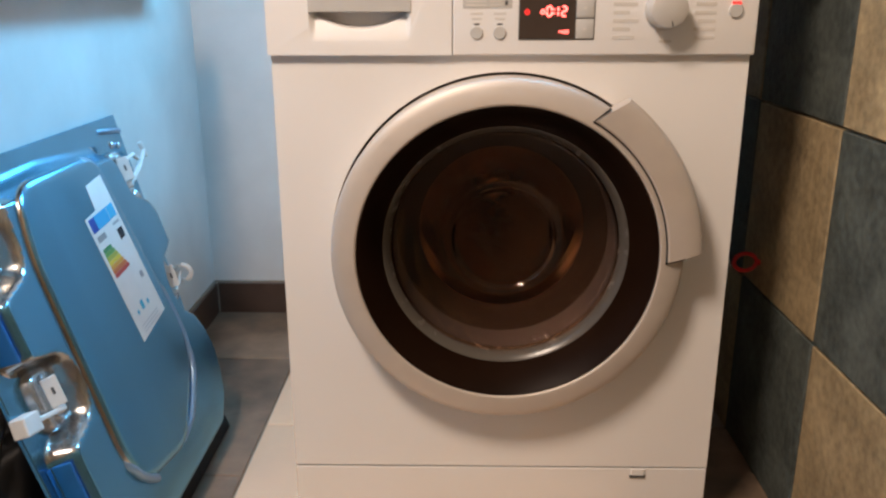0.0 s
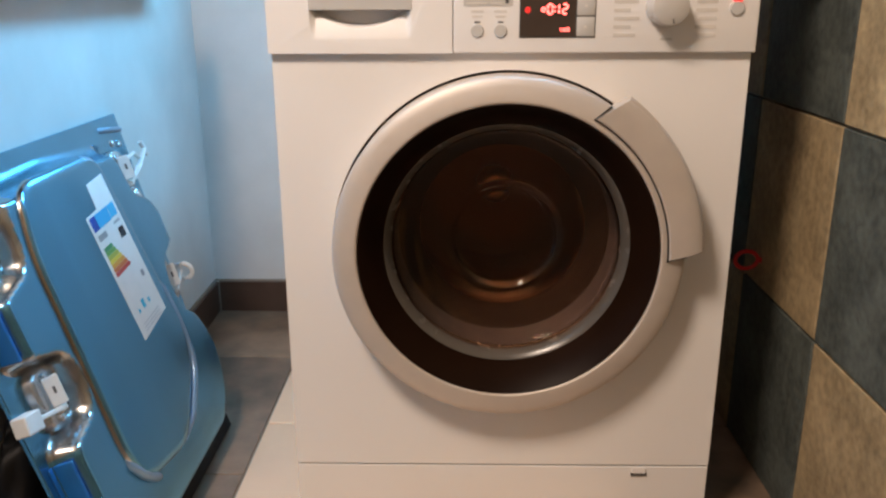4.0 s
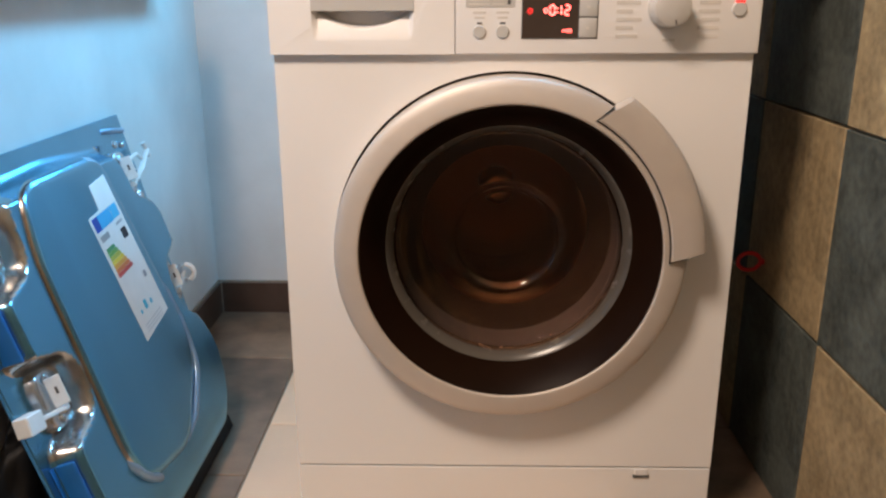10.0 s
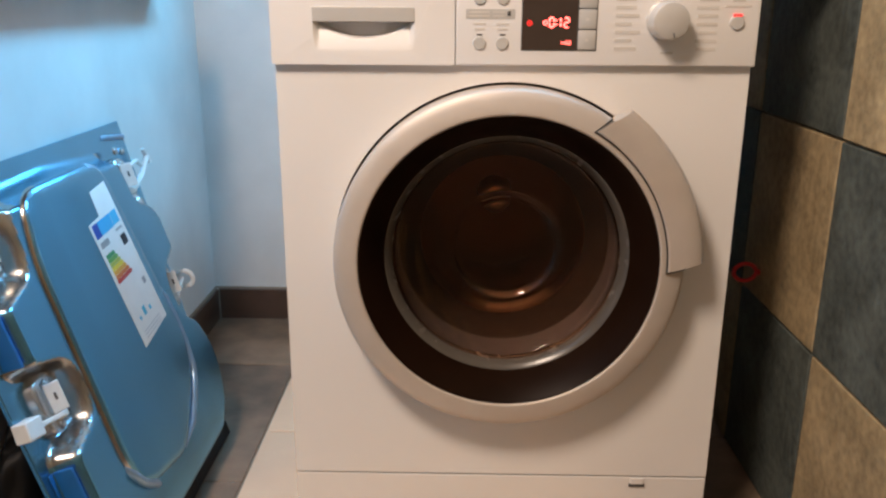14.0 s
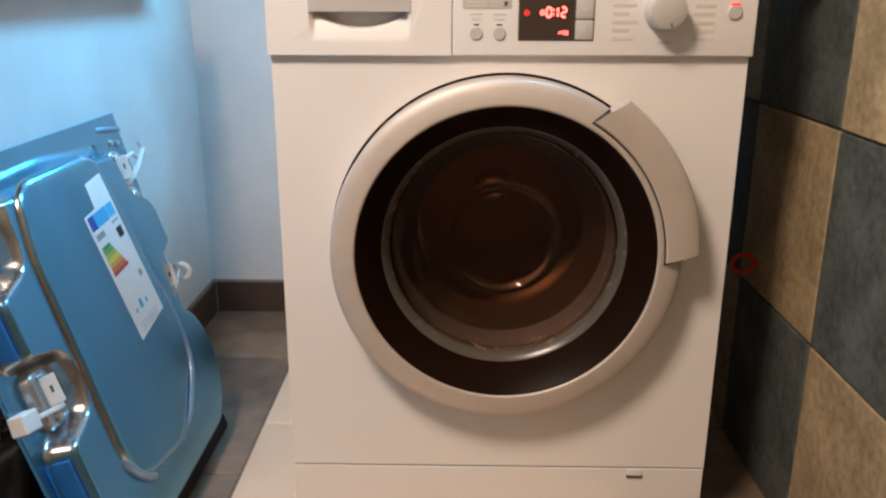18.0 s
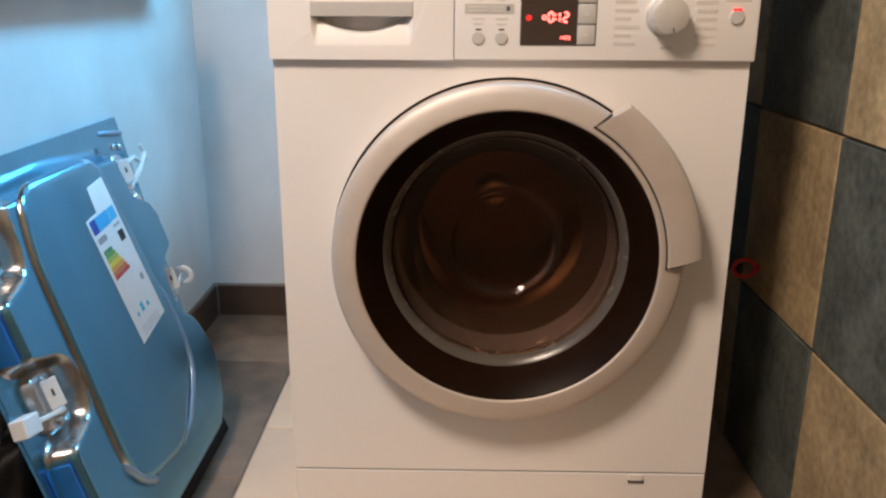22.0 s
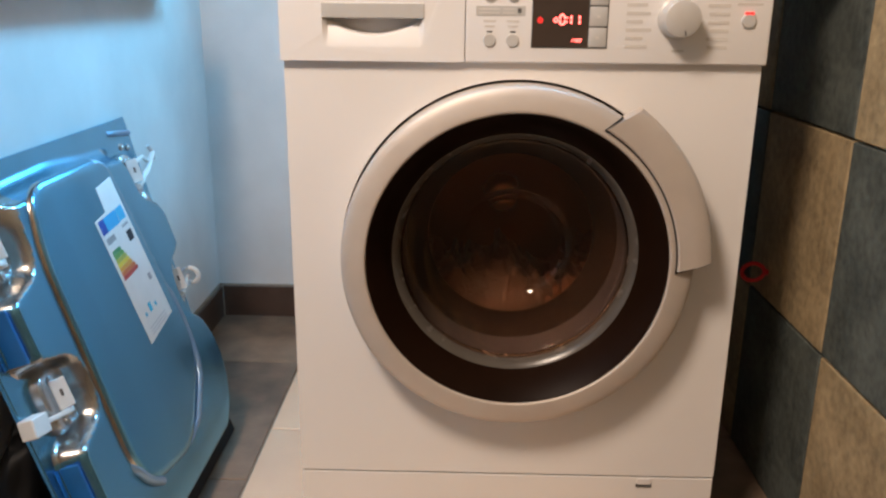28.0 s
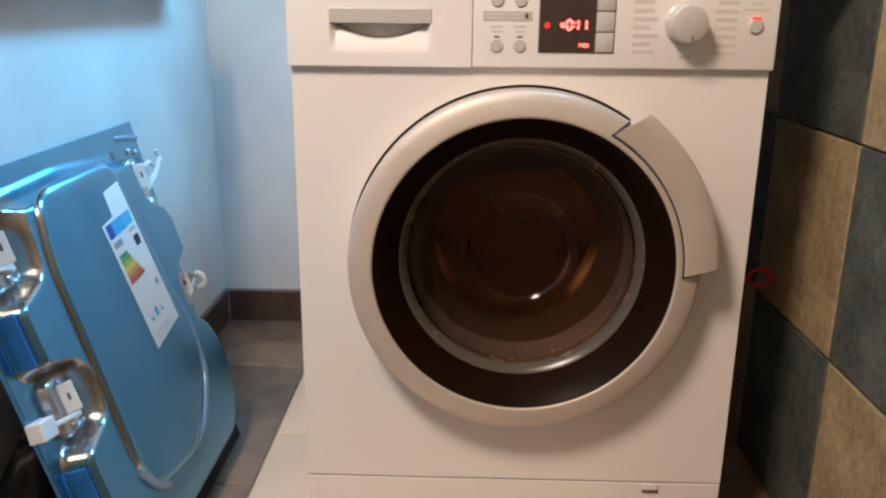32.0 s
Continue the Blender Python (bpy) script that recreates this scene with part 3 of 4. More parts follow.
def build_door(wm):
    door = part("door", lathe([(0.2272, 0.010), (0.2277, -0.033), (0.2273, -0.0380), (0.2260, -0.0408), (0.2230, -0.0428), (0.2150, -0.0450), (0.2060, -0.0467),
                               (0.1985, -0.0477), (0.1960, -0.0478), (0.1946, -0.0464), (0.1945, -0.020)], 144, cz=CZ), SILVER, wm, "silver ring door with dark inner ring and round glass", smooth=True, angle=50)
    part("door_gap", lathe([(0.2325, 0.0075), (0.2268, 0.0075)], 96, cz=CZ), BLACKGAP, wm)
    part("inner_ring", lathe([(0.1947, -0.030), (0.1943, -0.0445), (0.1930, -0.0450), (0.1905, -0.0430), (0.1645, -0.0060), (0.1637, -0.0030)], 144, cz=CZ), DARKGLOSS, door,
         "glossy dark brown inner ring", smooth=True, angle=50)
    part("glass_rim", lathe([(0.1637, -0.0032), (0.1628, -0.0030), (0.1560, 0.0078), (0.1538, 0.0112), (0.1536, 0.0122), (0.1546, 0.0135), (0.1556, 0.0300)], 144, cz=CZ), RIM, door, "pale grey rim round the door glass", smooth=True, angle=50)
    front = [(0.1549, 0.0116), (0.1532, 0.0195), (0.1520, 0.0230), (0.1500, 0.0252), (0.1470, 0.0265), (0.1310, 0.0318), (0.1140, 0.0358), (0.0960, 0.0384), (0.0800, 0.0398), (0.0745, 0.0408), (0.0715, 0.0428), (0.0695, 0.0452), (0.0668, 0.0468), (0.0620, 0.0474), (0.0400, 0.0476), (0.0, 0.0477)]
    back = [(0.0, 0.0530), (0.0400, 0.0529), (0.0650, 0.0527), (0.0720, 0.0518), (0.0760, 0.0496), (0.0790, 0.0468), (0.0850, 0.0452), (0.0980, 0.0436), (0.1160, 0.0414), (0.1330, 0.0372), (0.1475, 0.0322), (0.1510, 0.0308), (0.1535, 0.0280), (0.1550, 0.0200)]
    bowl = part("glass_bowl", lathe(front + back, 128, cz=CZ, closed=True), DOORGLASS, door, "brown-tinted round glass bowl of the door", smooth=True, angle=60)
    bowl.visible_shadow = False
    # curved handle over the ring, with slanting ends
    prof = [(0.2040, -0.030), (0.2042, -0.0500), (0.2062, -0.0517), (0.2250, -0.0532), (0.2400, -0.0530), (0.2452, -0.0505), (0.2492, -0.0420), (0.2500, -0.030), (0.2480, -0.024), (0.2300, -0.022)]
    grip = lathe(prof, 44, 0.0, 1.0, cz=0.0, closed=True)
    for v in grip.verts:
        r, k = math.hypot(v.co.x, v.co.z), math.degrees(math.atan2(v.co.z, v.co.x))
        w = (r - 0.204) / 0.043
        a = radians((-0.8 + 3.2 * w) * (1 - k) + (59.5 - 5.2 * w) * k)
        v.co.x, v.co.z = r * math.cos(a), CZ + r * math.sin(a)
    part("handle", grip, SILVER, door, "curved silver grip handle", smooth=True, angle=35)
    part("handle_gap", lathe([(0.2022, -0.0486), (0.2041, -0.0486), (0.2041, -0.030), (0.2022, -0.030)], 44, -1.6, 60.2, cz=CZ, closed=True), BLACKGAP, door)
    a0, a1 = radians(-1.7), radians(0.2)
    end = [(r * math.cos(a), CZ + r * math.sin(a)) for r, a in ((0.2022, a0), (0.2273, a1), (0.2273, a1 + 0.004), (0.2022, a0 + 0.004))]
    part("handle_gap", prism(end, -0.0492, -0.036), BLACKGAP, door)
    a0, a1 = radians(60.0), radians(57.3)
    end = [(r * math.cos(a), CZ + r * math.sin(a)) for r, a in ((0.2022, a0), (0.2273, a1), (0.2273, a1 + 0.004), (0.2022, a0 + 0.004))]
    part("handle_gap", prism(end, -0.0492, -0.036), BLACKGAP, door)


def build_drum(wm):
    # bellows gasket between front and tub
    gasket = part("gasket", lathe([(0.2330, 0.030), (0.2000, 0.010), (0.1760, 0.008), (0.1640, 0.016), (0.1625, 0.026), (0.1620, 0.036), (0.1610, 0.046), (0.1585, 0.058), (0.1550, 0.068),
                                   (0.1500, 0.078), (0.1700, 0.092), (0.2000, 0.096)], 96, cz=CZ), GASKET, wm, "grey rubber door gasket", smooth=True, angle=60)
    part("lip", lathe([(0.1502, 0.0785), (0.1440, 0.086), (0.1300, 0.098), (0.1215, 0.1045), (0.1195, 0.1075), (0.1215, 0.1100), (0.1500, 0.1040), (0.1700, 0.0925)], 96, cz=CZ), LIPRUBBER, gasket,
         "dark inner lip of the gasket", smooth=True, angle=60)
    part("tub", lathe([(0.2000, 0.094), (0.262, 0.094), (0.262, 0.46), (0.0, 0.46)], 64, cz=CZ), BLACKGAP, wm, smooth=True)
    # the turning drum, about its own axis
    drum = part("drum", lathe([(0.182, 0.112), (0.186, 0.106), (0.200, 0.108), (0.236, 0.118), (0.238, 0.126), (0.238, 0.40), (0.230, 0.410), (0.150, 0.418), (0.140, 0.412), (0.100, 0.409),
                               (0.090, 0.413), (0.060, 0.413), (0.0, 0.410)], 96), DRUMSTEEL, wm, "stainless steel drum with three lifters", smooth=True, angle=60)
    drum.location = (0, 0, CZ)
    for k in range(3):
        prof = [(-0.056, 0.0), (-0.046, 0.058), (-0.030, 0.100), (0.0, 0.106), (0.030, 0.100), (0.046, 0.058), (0.056, 0.0)]
        bm = prism([(x, z) for x, z in prof], 0.152, 0.395, 0.006)
        turned = pose(0, 0, 0, 0, 120 * k + 58, 0) @ Matrix.Translation((0, 0, -0.237))
        moved(bm, turned)
        lifter = part("lifter", bm, LIFTSTEEL, drum, "brown plastic lifter", smooth=True, angle=50)
        # added pale bars whose colour stands in for lamp glints on the lifter
        for y, w in ((0.166, 0.030), (0.192, 0.026)):
            part("glint_bar", moved(box(-w, w, y, y + 0.0045, 0.098, 0.1150, 0.002, 2), turned), GLINTBAR, lifter, "pale bar added on the lifter for its glints", smooth=True)
    hub = [(0.0, 0.340), (0.014, 0.341), (0.022, 0.344), (0.025, 0.350), (0.026, 0.380), (0.030, 0.412)]
    part("hub", lathe(hub, 48), HUBSTEEL, drum, "polished round hub", smooth=True, angle=60)
    return drum


def cloth_arc(span, y0, y1, r, thick, seed, fold=0.027):
    """Crumpled cloth that lies along the drum wall, about the axis."""
    bm = bmesh.new()
    na, ny = 60, 34
    rows = []
    for side in (0, 1):
        g = []
        for i in range(na + 1):
            a = radians(-span / 2 + span * i / na)
            col = []
            for k in range(ny + 1):
                y = y0 + (y1 - y0) * k / ny
                ed = min(1.0, 4.0 * min(i / na, 1 - i / na), 4.0 * min(k / ny, 1 - k / ny))
                p = Vector((a * 5.2, y * 22, seed))
                d = noise.noise(p) * fold * 1.3 - abs(noise.noise(p * 1.9)) * fold * 1.6 - abs(noise.noise(p * 4.3 + Vector((0, 0, 3)))) * fold * 0.8 + noise.noise(p * 9.0) * fold * 0.15
                rr = r - side * (thick * math.sqrt(max(0.02, ed)) + d * (0.4 + 0.6 * ed) + fold * 0.4)
                aa = a + noise.noise(p * 1.3 + Vector((9, 0, 0))) * 0.12
                col.append(bm.verts.new((rr * math.sin(aa), y + noise.noise(p + Vector((0, 5, 0))) * 0.02, -rr * math.cos(aa))))
            g.append(col)
        rows.append(g)
    for side in (0, 1):
        g = rows[side]
        for i in range(na):
            for k in range(ny):
                bm.faces.new((g[i][k], g[i + 1][k], g[i + 1][k + 1], g[i][k + 1]))
    rim = [(i, 0) for i in range(na + 1)] + [(na, k) for k in range(1, ny + 1)] + [(i, ny) for i in range(na - 1, -1, -1)] + [(0, k) for k in range(ny - 1, 0, -1)]
    for q in range(len(rim)):
        a, b = rim[q], rim[(q + 1) % len(rim)]
        bm.faces.new((rows[0][a[0]][a[1]], rows[0][b[0]][b[1]], rows[1][b[0]][b[1]], rows[1][a[0]][a[1]]))
    return bm


LAUNDRY = []


def build_laundry():
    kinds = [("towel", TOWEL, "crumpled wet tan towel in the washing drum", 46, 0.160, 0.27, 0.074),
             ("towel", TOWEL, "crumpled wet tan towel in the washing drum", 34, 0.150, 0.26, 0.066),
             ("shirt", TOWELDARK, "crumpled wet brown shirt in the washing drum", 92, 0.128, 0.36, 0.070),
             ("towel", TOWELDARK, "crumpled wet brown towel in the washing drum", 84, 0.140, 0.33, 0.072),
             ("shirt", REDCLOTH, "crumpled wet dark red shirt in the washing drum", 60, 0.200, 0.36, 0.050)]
    for i, (name, mat, label, span, y0, y1, th) in enumerate(kinds):
        ob = part(name, cloth_arc(span, y0, y1, 0.228, th, 3.7 * i, 0.034 if i < 2 else 0.027), mat, smooth=True, angle=80)
        tagged(ob, label, "laundry", "laundry in the drum")
        ob.location = (0, 0, CZ)
        LAUNDRY.append((ob, i * 72.0))


# ---------------------------------------------------------------- sink leaning on the west wall
LEAN = 17.0


def fillet(pts, t, n=5):
    """Closed outline with its corners rounded; t: how far from each corner the rounding starts."""
    out = []
    for i, p in enumerate(pts):
        p, a, b = Vector(p), Vector(pts[i - 1]), Vector(pts[(i + 1) % len(pts)])
        ta, tb = min(t, (a - p).length * 0.45), min(t, (b - p).length * 0.45)
        q0, q1 = p + (a - p).normalized() * ta, p + (b - p).normalized() * tb
        for k in range(n + 1):
            w = k / n
            q = q0 * (1 - w) ** 2 + p * 2 * w * (1 - w) + q1 * w * w
            out.append((q.x, q.y))
    return out


NICHES = (0.296, 0.492)


def sink_outline():
    """Pressed body outline in (u, v) with niches for the clips on both long sides."""
    u0, u1, v0, v1 = -0.314, 0.190, 0.034, 0.562
    h, dep = 0.050, 0.078
    pts = [(u0 + 0.090, v0), (u1 - 0.02, v0), (u1, v0 + 0.04)]
    for vc in NICHES:
        pts += [(u1, vc - h - 0.012), (u1 - 0.014, vc - h), (u1 - dep + 0.010, vc - h + 0.014), (u1 - dep, vc), (u1 - dep + 0.010, vc + h - 0.014), (u1 - 0.014, vc + h), (u1, vc + h + 0.010)]
    pts += [(u1, v1 - 0.004), (u1 - 0.10, v1 - 0.004), (-0.06, v1), (u0 + 0.066, v1 - 0.014)]
    dep = 0.068
    pts += [(u0 + dep, NICHES[1] - 0.022), (u0 + 0.020, NICHES[1] - 0.044), (u0, NICHES[1] - 0.075)]
    vc = NICHES[0]
    pts += [(u0, vc + h + 0.010), (u0 + 0.014, vc + h), (u0 + dep - 0.008, vc + h - 0.016), (u0 + dep, vc), (u0 + dep - 0.008, vc - h + 0.012), (u0 + 0.026, vc - h - 0.010)]
    pts += [(u0 + 0.004, v0 + 0.155), (u0, v0 + 0.115), (u0 + 0.012, v0 + 0.070), (u0 + 0.040, v0 + 0.030)]
    return fillet(pts, 0.014, 3)


def pressed_sheet(outline, depth, step=0.0036):
    """Drawn sheet: flat on top, falling to the rim in a rounded slope all round the outline."""
    pts = np.array(outline)
    us, vs = np.arange(-0.336, 0.214, step), np.arange(0.012, 0.600, step)
    gu, gv = np.meshgrid(us, vs, indexing="ij")
    dist, inside = np.full(gu.shape, 9.0), np.zeros(gu.shape, bool)
    for a, b in zip(pts, np.roll(pts, -1, axis=0)):
        ab = b - a
        q = np.clip(((gu - a[0]) * ab[0] + (gv - a[1]) * ab[1]) / max(1e-12, ab @ ab), 0, 1)
        dist = np.minimum(dist, np.hypot(gu - a[0] - q * ab[0], gv - a[1] - q * ab[1]))
        if abs(ab[1]) > 1e-9:
            inside ^= ((a[1] > gv) != (b[1] > gv)) & (gu < (b[0] - a[0]) * (gv - a[1]) / ab[1] + a[0])
    sd = np.where(inside, dist, -dist)
    wide = 0.017 + 0.030 * np.clip((gv - 0.49) / 0.05, 0, 1) * np.clip((gv - 0.49) / 0.05, 0, 1)
    x = np.clip((sd + 0.005) / wide, 0, 1)
    h = 0.0009 + (depth - 0.0009) * (0.35 * x + 0.65 * (0.5 - 0.5 * np.cos(np.pi * x)))
    bm = bmesh.new()
    vert = {}
    keep = sd > -0.010

    def at(i, k):
        if (i, k) not in vert:
            vert[i, k] = bm.verts.new((us[i], vs[k], h[i, k]))
        return vert[i, k]
    for i in range(len(us) - 1):
        for k in range(len(vs) - 1):
            if keep[i, k] or keep[i + 1, k] or keep[i, k + 1] or keep[i + 1, k + 1]:
                bm.faces.new((at(i, k), at(i + 1, k), at(i + 1, k + 1), at(i, k + 1)))
    return bm


def inset(pts, d):
    """Move an outline inward."""
    n, out = len(pts), []
    for i in range(n):
        p, a, b = Vector(pts[i]), Vector(pts[i - 1]), Vector(pts[(i + 1) % n])
        t = (b - a).normalized()
        out.append((p.x - t.y * d, p.y + t.x * d))
    return out


def stacked(loops, cap=True):
    """Skin over outlines given as (points, height); the axes are u, v, height."""
    bm = bmesh.new()
    rings = [[bm.verts.new((p[0], p[1], h)) for p in pts] for pts, h in loops]
    n = len(rings[0])
    for a, b in zip(rings, rings[1:]):
        for i in range(n):
            bm.faces.new((a[i], a[(i + 1) % n], b[(i + 1) % n], b[i]))
    if cap:
        bm.faces.new(rings[-1])
    return bm


def build_sink():
    sink = thing("sink", "stainless steel sink, underside out, leaning on the white wall", "sink")
    D = 0.036
    # frame of the sink: u runs towards the viewer's side, v up the lean, w outward
    a = radians(LEAN)
    u, v, w = Vector((0, -1, 0)), Vector((-math.sin(a), 0, math.cos(a))), Vector((math.cos(a), 0, math.sin(a)))
    m = Matrix((u, v, w)).transposed().to_4x4()
    m.translation = Vector((-0.489, 0.0, 0.0))
    sink.matrix_world = m
    rim = [(0.212, 0.006), (0.212, 0.588), (-0.368, 0.588), (-0.304, 0.006)]
    part("rim", stacked([(inset(rim, 0.003), -0.006), (rim, -0.004), (rim, 0.0), (inset(rim, 0.0015), 0.0012)]), FILMSTEEL, sink, "flat stainless steel rim")
    ol = sink_outline()
    body = part("pressed_body", pressed_sheet(ol, D), FILMSTEEL, sink, "pressed shiny steel body with clip niches", smooth=True, angle=75)
    body.data.materials.append(BRIGHTSTEEL)
    for f in body.data.polygons:
        c = f.center
        if c.z < D * 0.97 and any(abs(c.x - a) < w and abs(c.y - b) < 0.064 for a, w in ((0.150, 0.074), (-0.280, 0.044)) for b in NICHES):
            f.material_index = 1
    pr = fillet([(0.066, 0.118), (0.098, 0.166), (0.092, 0.458), (0.064, 0.541), (-0.152, 0.541), (-0.200, 0.235), (-0.172, 0.176), (-0.062, 0.098)], 0.034, 6)
    panel = part("raised_panel", stacked([(inset(pr, -0.0070), D - 0.001), (inset(pr, -0.0062), D + 0.0016), (inset(pr, -0.0044), D + 0.0042), (inset(pr, -0.0018), D + 0.0062), (inset(pr, 0.0016), D + 0.0077), (inset(pr, 0.0056), D + 0.0086), (inset(pr, 0.0100), D + 0.0090)]),
         FILMSTEEL, sink, "flat raised steel panel with edge reflections in its steel tones", smooth=True, angle=75)
    panel.data.materials.append(EDGESTEEL)
    panel.data.materials.append(BEADSTEEL)
    # warmer steel on the near edge, paler on the far: painted reflection and highlight
    for f in panel.data.polygons:
        if f.center.z < D + 0.0030 and f.center.x > -0.02:
            f.material_index = 1
        elif f.center.z < D + 0.0070 and f.center.x < -0.10 and f.center.y > 0.22:
            f.material_index = 2
    # tube continues the edge ridge; its paler steel stands in for the highlight there
    bead = [(-0.172, 0.352), (-0.180, 0.312), (-0.187, 0.262), (-0.186, 0.225), (-0.180, 0.190), (-0.166, 0.168), (-0.140, 0.148), (-0.100, 0.121), (-0.058, 0.101)]
    part("bead", tube([(p - 0.010, q - 0.006, D + (0.0045 if 0 < i < len(bead) - 1 else -0.006)) for i, (p, q) in enumerate(bead)], 0.0060, 10), BEADSTEEL, sink, "steel bead along the panel, paler for its highlight", smooth=True, angle=70)
    boss = [(0.100, 0.166), (0.094, 0.148), (0.083, 0.131), (0.068, 0.117), (0.052, 0.107), (0.044, 0.102)]
    part("corner_boss", tube([(p, q, D + (0.003 if 0 < i < len(boss) - 1 else -0.006)) for i, (p, q) in enumerate(boss)], 0.0064, 10), BEADSTEEL, sink, "rounded satin boss at the panel's lower corner", smooth=True, angle=70)
    part("stamped_mark", tube([(-0.366, 0.5590, -0.002), (-0.360, 0.5600, 0.0020), (-0.290, 0.5690, 0.0020), (-0.284, 0.5698, -0.002)], 0.0048, 10), BEADSTEEL, sink, "bright stamped bar on the rim", smooth=True, angle=70)
    # two small domes for screw heads, two larger added for niche lip highlights
    for p, q, h, ru, rv, rise in ((-0.279, 0.544, 0.016, 0.0065, 0.0065, 0.006), (-0.335, 0.538, 0.001, 0.0065, 0.0065, 0.006), (-0.284, 0.447, 0.014, 0.013, 0.020, 0.014), (-0.262, 0.228, 0.022, 0.012, 0.020, 0.012)):
        dome = lathe([(0.0, -1.0), (0.30, -0.95), (0.60, -0.80), (0.85, -0.52), (0.97, -0.20), (1.0, 0.15)], 20)
        part("bright_dome", moved(dome, pose(p, q, h, -90, 0, 0) @ Matrix.Diagonal((ru, rise, rv, 1))), STEEL, sink, "small bright dome standing in for screws and lip highlights", smooth=True, angle=80)
    part("foam_seal", box(-0.292, 0.205, 0.0, 0.026, 0.0018, 0.010, 0.002, 1), FOAM, sink, "black foam strip along the lower rim")
    for v0, v1 in ((0.05, 0.225), (0.362, 0.430)):
        film = merge(box(0.186, 0.2005, v0, v1, 0.0016, 0.0030, 0.0006, 1), box(0.1885, 0.1925, v0, v1, 0.002, 0.029, 0.001, 1))
        part("film", film, BLUEFILM, sink, "blue protective film left on the side")
    # clips: a keyhole plate in the niche, an arm and a block or ring past the rim
    for uu, out in ((0.150, 1), (-0.280, -1)):
        for vv in NICHES:
            pw, pu = 0.0095, uu + 0.004
            plate = moved(box(-pw, pw, -0.0195, 0.0195, -0.0015, 0.0015, 0.0014, 2), pose(pu, vv + 0.009, 0.025, 0, 50, 0))
            foot = box(uu - 0.012, uu + 0.004, vv - 0.022, vv - 0.012, 0.014, 0.022, 0.001, 1)
            arm = moved(box(-0.004, 0.046, -0.003, 0.003, -0.002, 0.002, 0.001, 1), pose(uu, vv - 0.016, 0.024, 0, 6, 12) if out > 0 else pose(uu, vv - 0.016, 0.024, 0, 0, 158))
            if out > 0:
                end = moved(box(-0.016, 0.016, -0.012, 0.012, -0.010, 0.010, 0.0015, 1), pose(uu + 0.058, vv - 0.004, 0.012, 0, 0, 10))
                parts = [plate, foot, arm, end]
            else:
                if vv < 0.4:
                    hook = tube([(uu - 0.046, vv - 0.002 + 0.0140 * math.sin(q), 0.026 + 0.0140 * math.cos(q)) for q in [math.tau * k / 18 for k in range(18)]], 0.0046, 8, closed=True)
                else:
                    hook = merge(tube([(uu - 0.012, vv - 0.014, 0.022), (uu - 0.050, vv - 0.002, 0.022), (uu - 0.100, vv + 0.023, 0.022)], 0.0046, 8),
                                 tube([(uu - 0.094, vv + 0.037, 0.022), (uu - 0.100, vv + 0.023, 0.022), (uu - 0.101, vv + 0.010, 0.022)], 0.0046, 8),
                                 tube([(uu - 0.010, vv + 0.020, 0.022), (uu - 0.046, vv + 0.024, 0.024), (uu - 0.060, vv + 0.014, 0.024)], 0.0038, 8))
                parts = [plate, foot, arm, hook]
            c = part("clip", merge(*parts), CLIPWHITE, sink, "white mounting clip in its niche")
            part("keyhole", moved(box(-0.0016, 0.0016, -0.006, 0.003, 0.0014, 0.0021), pose(pu, vv + 0.012, 0.025, 0, 50, 0)), PRINTDARK, c)
            step = fillet([(-0.030, -0.042), (0.026, -0.042), (0.026, 0.042), (-0.030, 0.042)], 0.024, 5)
            step = [(uu + p, vv + q) for p, q in step]
            part("niche_step", stacked([(step, 0.0014), (inset(step, 0.002), 0.010), (inset(step, 0.005), 0.0135), (inset(step, 0.010), 0.0145)]), STEEL, sink, "pressed oval step in the niche", smooth=True, angle=70)
            for dv in (-0.036, 0.034):
                screw = lathe([(0.0, -0.004), (0.0035, -0.0036), (0.0060, -0.0015), (0.0065, 0.002)], 16)
                part("screw", moved(screw, pose(uu, vv + dv * 0.8, 0.016, -90, 0, 0)), STEEL, c, "shiny steel screw head", smooth=True)
    build_label(sink, D + 0.0092)
    return sink


